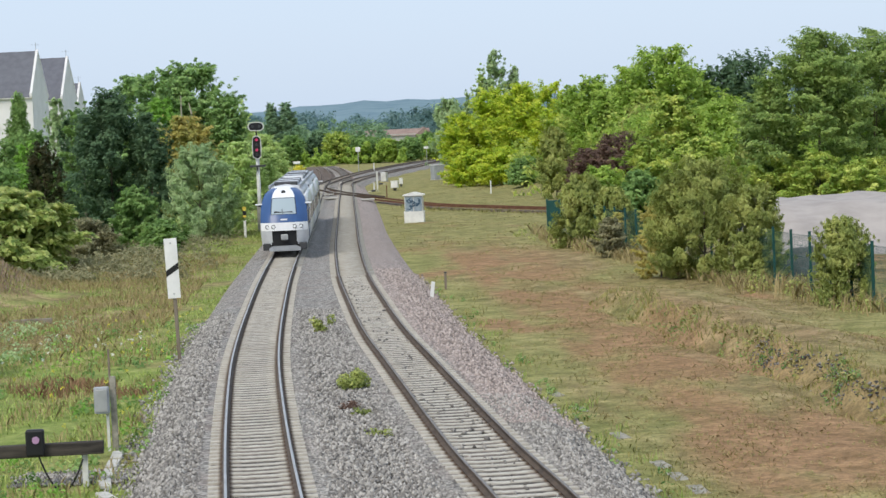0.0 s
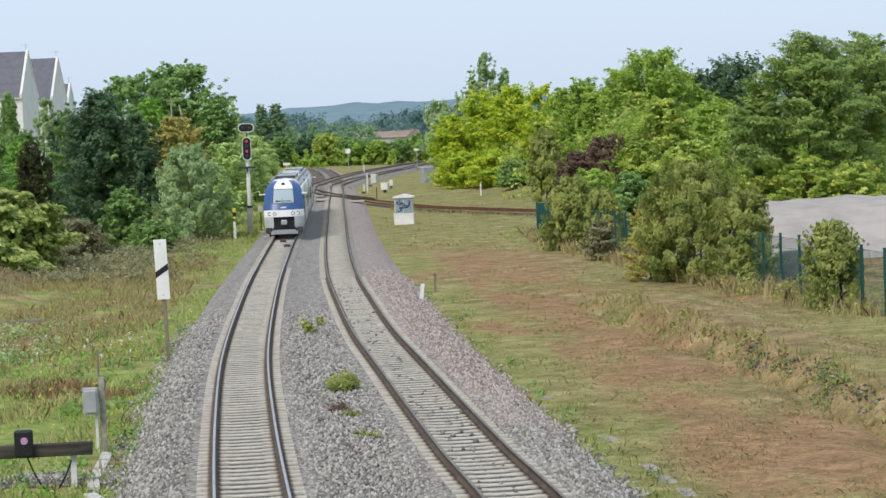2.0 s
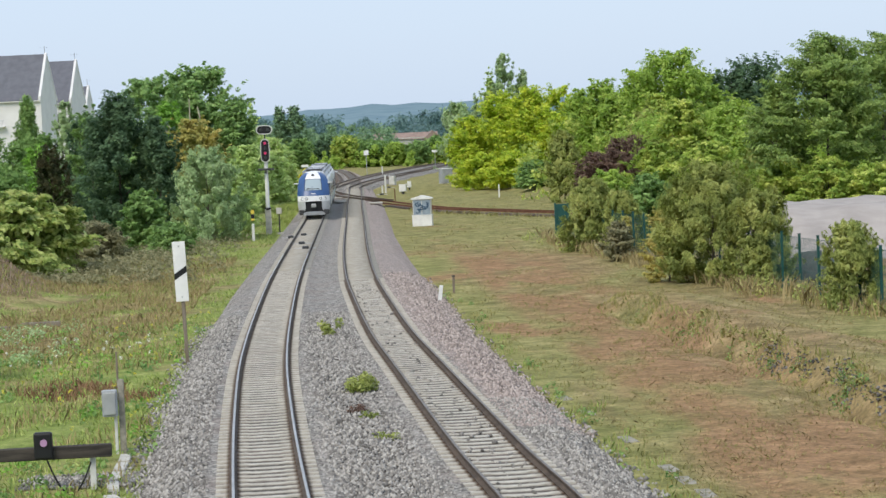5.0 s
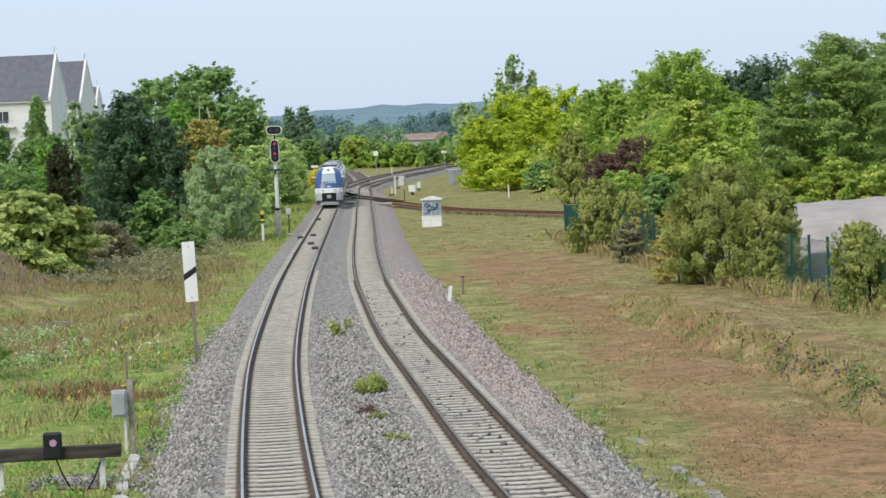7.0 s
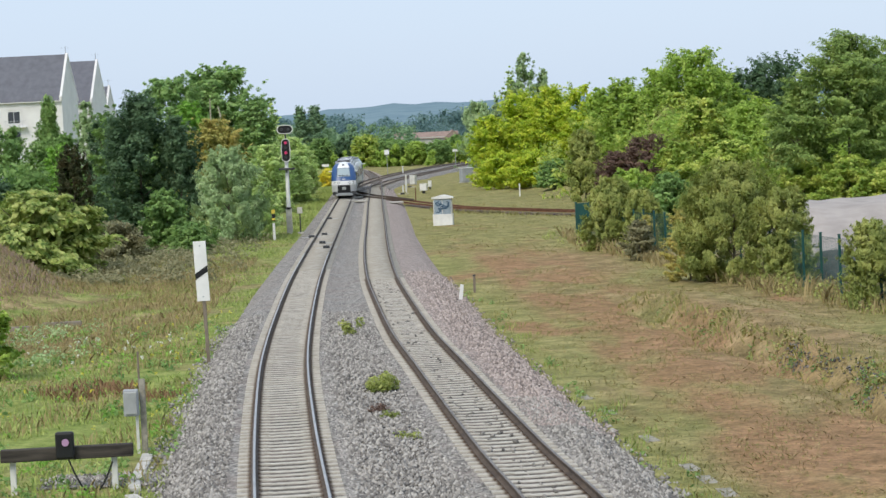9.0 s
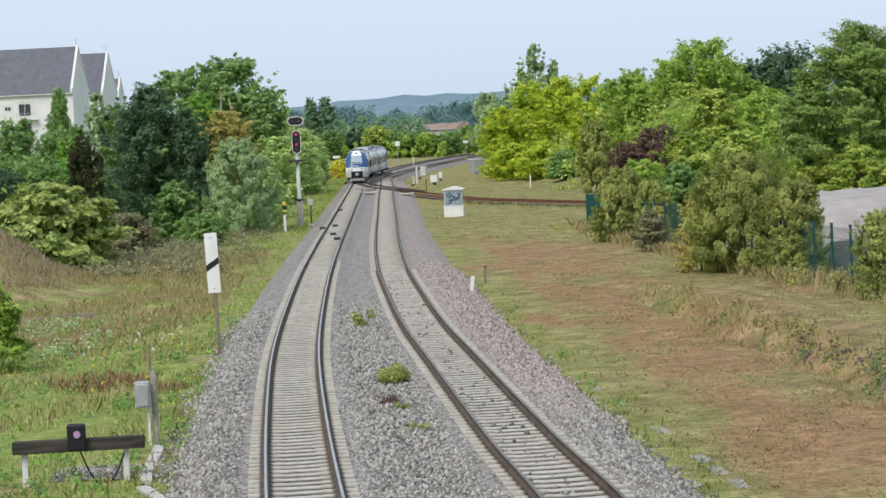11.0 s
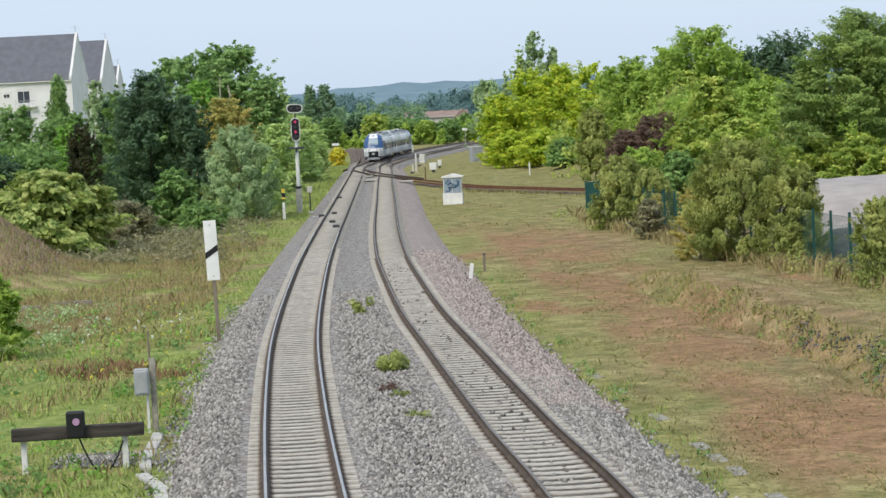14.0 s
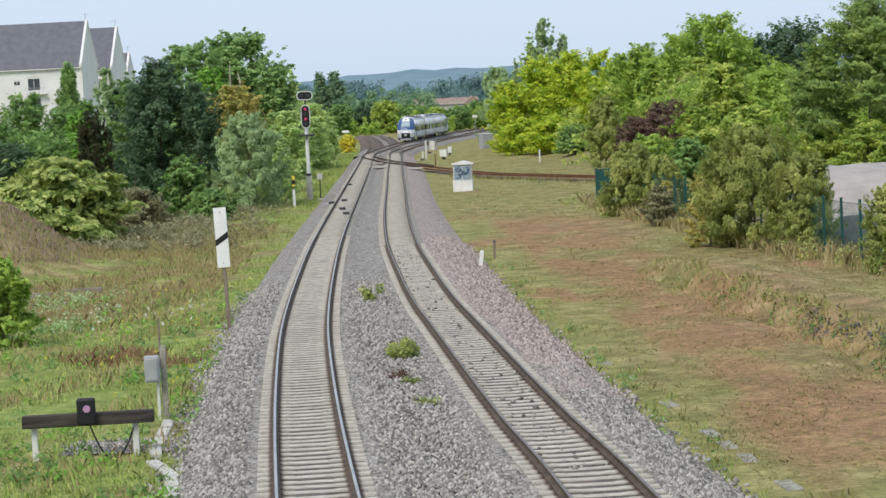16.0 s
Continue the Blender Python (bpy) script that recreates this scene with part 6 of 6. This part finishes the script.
def cab_front(t, y1):
    """Everything of the nose; y1 is where the straight sides end."""
    base = part("nose", nose_patch(-1, -0.56, 1.95, 3.98, 8, 14), BLUE, t, "glossy blue cab side")
    right = part("nose", nose_patch(0.56, 1, 1.95, 3.98, 8, 14), BLUE, t, "glossy blue cab side")
    top = part("nose_cap", nose_patch(-0.56, 0.56, 3.42, 4.079, 8, 8, 0.01), TWHITE, t, "white cab roof cap")
    scr = part("windscreen", nose_patch(-0.52, 0.52, 2.45, 3.38, 8, 8, 0.012), SCREEN_GLARE, t, "windscreen with sky glare painted as a pale colour")
    part("screen_surround", nose_patch(-0.56, 0.56, 2.42, 3.42, 8, 8, -0.01), NAVY, t, "dark windscreen surround")
    low = part("nose_panel", nose_patch(-0.56, 0.56, 1.95, 2.42, 8, 4), BLUE, t, "blue panel below the windscreen")
    band = part("light_band", nose_patch(-1, 1, 1.46, 1.95, 20, 5, 0.03), TWHITE, t, "white lamp band across the nose")
    bl = part("bumper", nose_patch(-1, -0.52, 0.62, 1.46, 8, 8), SILVERP, t)
    br = part("bumper", nose_patch(0.52, 1, 0.62, 1.46, 8, 8), SILVERP, t)
    rec = part("coupler_recess", box(0, -0.44, 1.0, 1.62, 0.5, 0.95), BLACK, t)
    part("coupler", box(0, -0.08, 0.98, 0.32, 0.5, 0.30, 0.04), DARKGREY, rec)
    part("coupler_head", box(0, 0.12, 1.08, 0.45, 0.16, 0.34, 0.05), STEEL, rec)
    part("apron", outline([(-0.98, 0.24), (-0.98, 0.44), (-0.7, 0.56), (0.7, 0.56), (0.98, 0.44), (0.98, 0.24)], 0.10, 0.0), GREY, t, "pale grey snow plough apron")
    for s in (-1, 1):
        part("corner_skirt", box(s * 1.12, -0.5, 0.5, 0.5, 0.7, 0.42, 0.06), DARKGREY, t)
        for x in (0.66, 1.05):
            p = nose_point(s * x / 1.475, 1.7)
            ring = part("headlight", rod((p.x, p.y + 0.0, 1.7), (p.x, p.y + 0.07, 1.7), 0.135, 0.125, 18), DARKGREY, band)
            part("lens", rod((p.x, p.y + 0.06, 1.7), (p.x, p.y + 0.09, 1.7), 0.095, 0.085, 16), TAIL, ring)
        m = part("mirror", box(s * 1.56, -1.35, 3.05, 0.46, 0.12, 0.10, 0.03), TWHITE, t)
        q = bmesh.new()
        vs = [(nose_point(s, z)) for z in (1.95, 2.3, 2.85, 3.35, 3.72, 3.98)]
        a = [q.verts.new(v) for v in vs]
        b = [q.verts.new((s * half_width(v.z), y1 if v.z < 4 else y1, v.z)) for v in vs]
        for i in range(len(a) - 1):
            q.faces.new((a[i], a[i + 1], b[i + 1], b[i]))
        bmesh.ops.recalc_face_normals(q, faces=q.faces)
        part("cab_side", q, BLUE, t, "blue cab side panel")
        q = bmesh.new()
        vs = [(nose_point(s, z)) for z in (0.62, 0.95, 1.46, 1.95)]
        a = [q.verts.new(v) for v in vs]
        b = [q.verts.new((s * half_width(v.z), y1, v.z)) for v in vs]
        for i in range(len(a) - 1):
            q.faces.new((a[i], a[i + 1], b[i + 1], b[i]))
        bmesh.ops.recalc_face_normals(q, faces=q.faces)
        part("lower_cab_side", q, SILVERP, t)
        part("cab_window", box(s * 1.45, y1 + 0.75, 2.55, 0.03, 0.7, 0.8, 0.02), GLASS, t)
    q = bmesh.new()
    us = np.linspace(-1, 1, 13)
    a = [q.verts.new(nose_point(u, 3.98)) for u in us]
    c = [q.verts.new((u * half_width(3.98), y1, 3.98 + 0.1 * (1 - u * u))) for u in us]
    for i in range(12):
        q.faces.new((a[i], a[i + 1], c[i + 1], c[i]))
    part("cab_roof", q, TWHITE, t, "white cab roof")
    lamp = nose_point(0, 3.72)
    part("top_lamp", rod((0, lamp.y - 0.05, 3.72), (0, lamp.y + 0.06, 3.74), 0.15, 0.13, 16), DARKGREY, top)
    part("wiper", rod((0.05, nose_point(0, 2.44).y + 0.04, 2.44), (0.1, nose_point(0, 2.7).y + 0.03, 2.72), 0.02, 0.02, 6), BLACK, scr)
    part("screen_sill", outline([(-0.62, 2.52), (0.62, 2.52), (0.55, 2.64), (0.1, 2.58), (-0.5, 2.60)], 0.03, nose_point(0, 2.55).y - 0.01), DARKGREY, scr)
    part("emblem", box(0, nose_point(0, 2.16).y + 0.02, 2.12, 0.42, 0.04, 0.10, 0.01), TWHITE, low)


def cab_car():
    t = thing("railcar", "blue-nosed silver cab car of a regional diesel train", "train car")
    cab_front(t, -2.62)
    car_body(t, -20.6, -2.6, [(-6.9, 1.6), (-8.9, 1.7), (-14.2, 1.7), (-16.2, 1.7), (-18.2, 1.7)], [-4.4, -11.6], True)
    part("gangway", box(0, -20.75, 2.1, 2.0, 0.5, 2.9, 0.05), RUBBER, t)
    bogie(t, -4.6)
    bogie(t, -18.6)
    return t


def middle_car():
    t = thing("railcar", "silver and white middle car of a regional diesel train", "train car")
    car_body(t, -7.6, 7.6, [(-5.6, 1.7), (-3.6, 1.7), (3.6, 1.7), (5.6, 1.7)], [0.0], False)
    for s in (-1, 1):
        part("gangway", box(0, s * 7.75, 2.1, 2.0, 0.4, 2.9, 0.05), RUBBER, t)
    bogie(t, 0.0 - 5.2)
    return t


CARS = [cab_car(), middle_car(), cab_car()]
for car in CARS:
    car.scale = (0.95, 1.0, 0.985)
tagged(CARS[2], "silver cab car trailing at the far end of the regional train", group="train cars")
tagged(CARS[0], group="train cars")
tagged(CARS[1], group="train cars")

# seconds and how far north the nose stands
NOSE = [(0, 134.0), (0.5, 139.5), (1, 145.3), (1.5, 151.4), (2, 157.9), (2.5, 164.5), (3, 171.0), (3.5, 177.4), (4, 184.0), (5.25, 202.0), (6.5, 220.6), (7, 228.0), (7.5, 235.6), (8, 243.0), (8.5, 250.4), (9, 257.6),
        (9.5, 264.8), (10.75, 283.0), (12, 301.2), (12.5, 308.6), (13, 316.4), (13.5, 324.8), (14, 334.2), (14.5, 344.4), (15, 355.2), (15.5, 366.0), (16, 376.6)]


def train_s(y):
    """Distance along the train's way at which it reaches y."""
    s0, s1 = LINE_A.near(100), LINE_A.near(243)
    return LINE_A.near(y) - s0 if y < 243 else s1 - s0 + LINE_A2.near(y)


def motions():
    """Key the cars along the track; the cab end points back to the camera."""
    length = (20.9, 15.7, 20.9)
    for i, car in enumerate(CARS):
        rows = []
        for t, y in NOSE:
            s = train_s(y) + sum(length[:i])
            front, rear = (4.6, 18.6) if i != 1 else (2.0, 13.7)
            a, b = train_line(s + front), train_line(s + rear)
            d = (a - b) / np.linalg.norm(a - b)
            turn = math.degrees(math.atan2(d[1], d[0])) - 90
            if i == 0:
                p = a + d * front
            elif i == 1:
                p = (a + b) / 2
            else:
                d2 = -d
                p, turn = b + d2 * (20.9 - rear), turn + 180
            rows.append((t, pose(p[0], p[1], 0, 0, 0, turn)))
        walk(car, rows)


# ---- sleepers nearest the camera, each its own piece ----
lay_sleepers(LINE_A, 34, 125, track_a)
lay_sleepers(LINE_B, 34, 115, track_b)

motions()
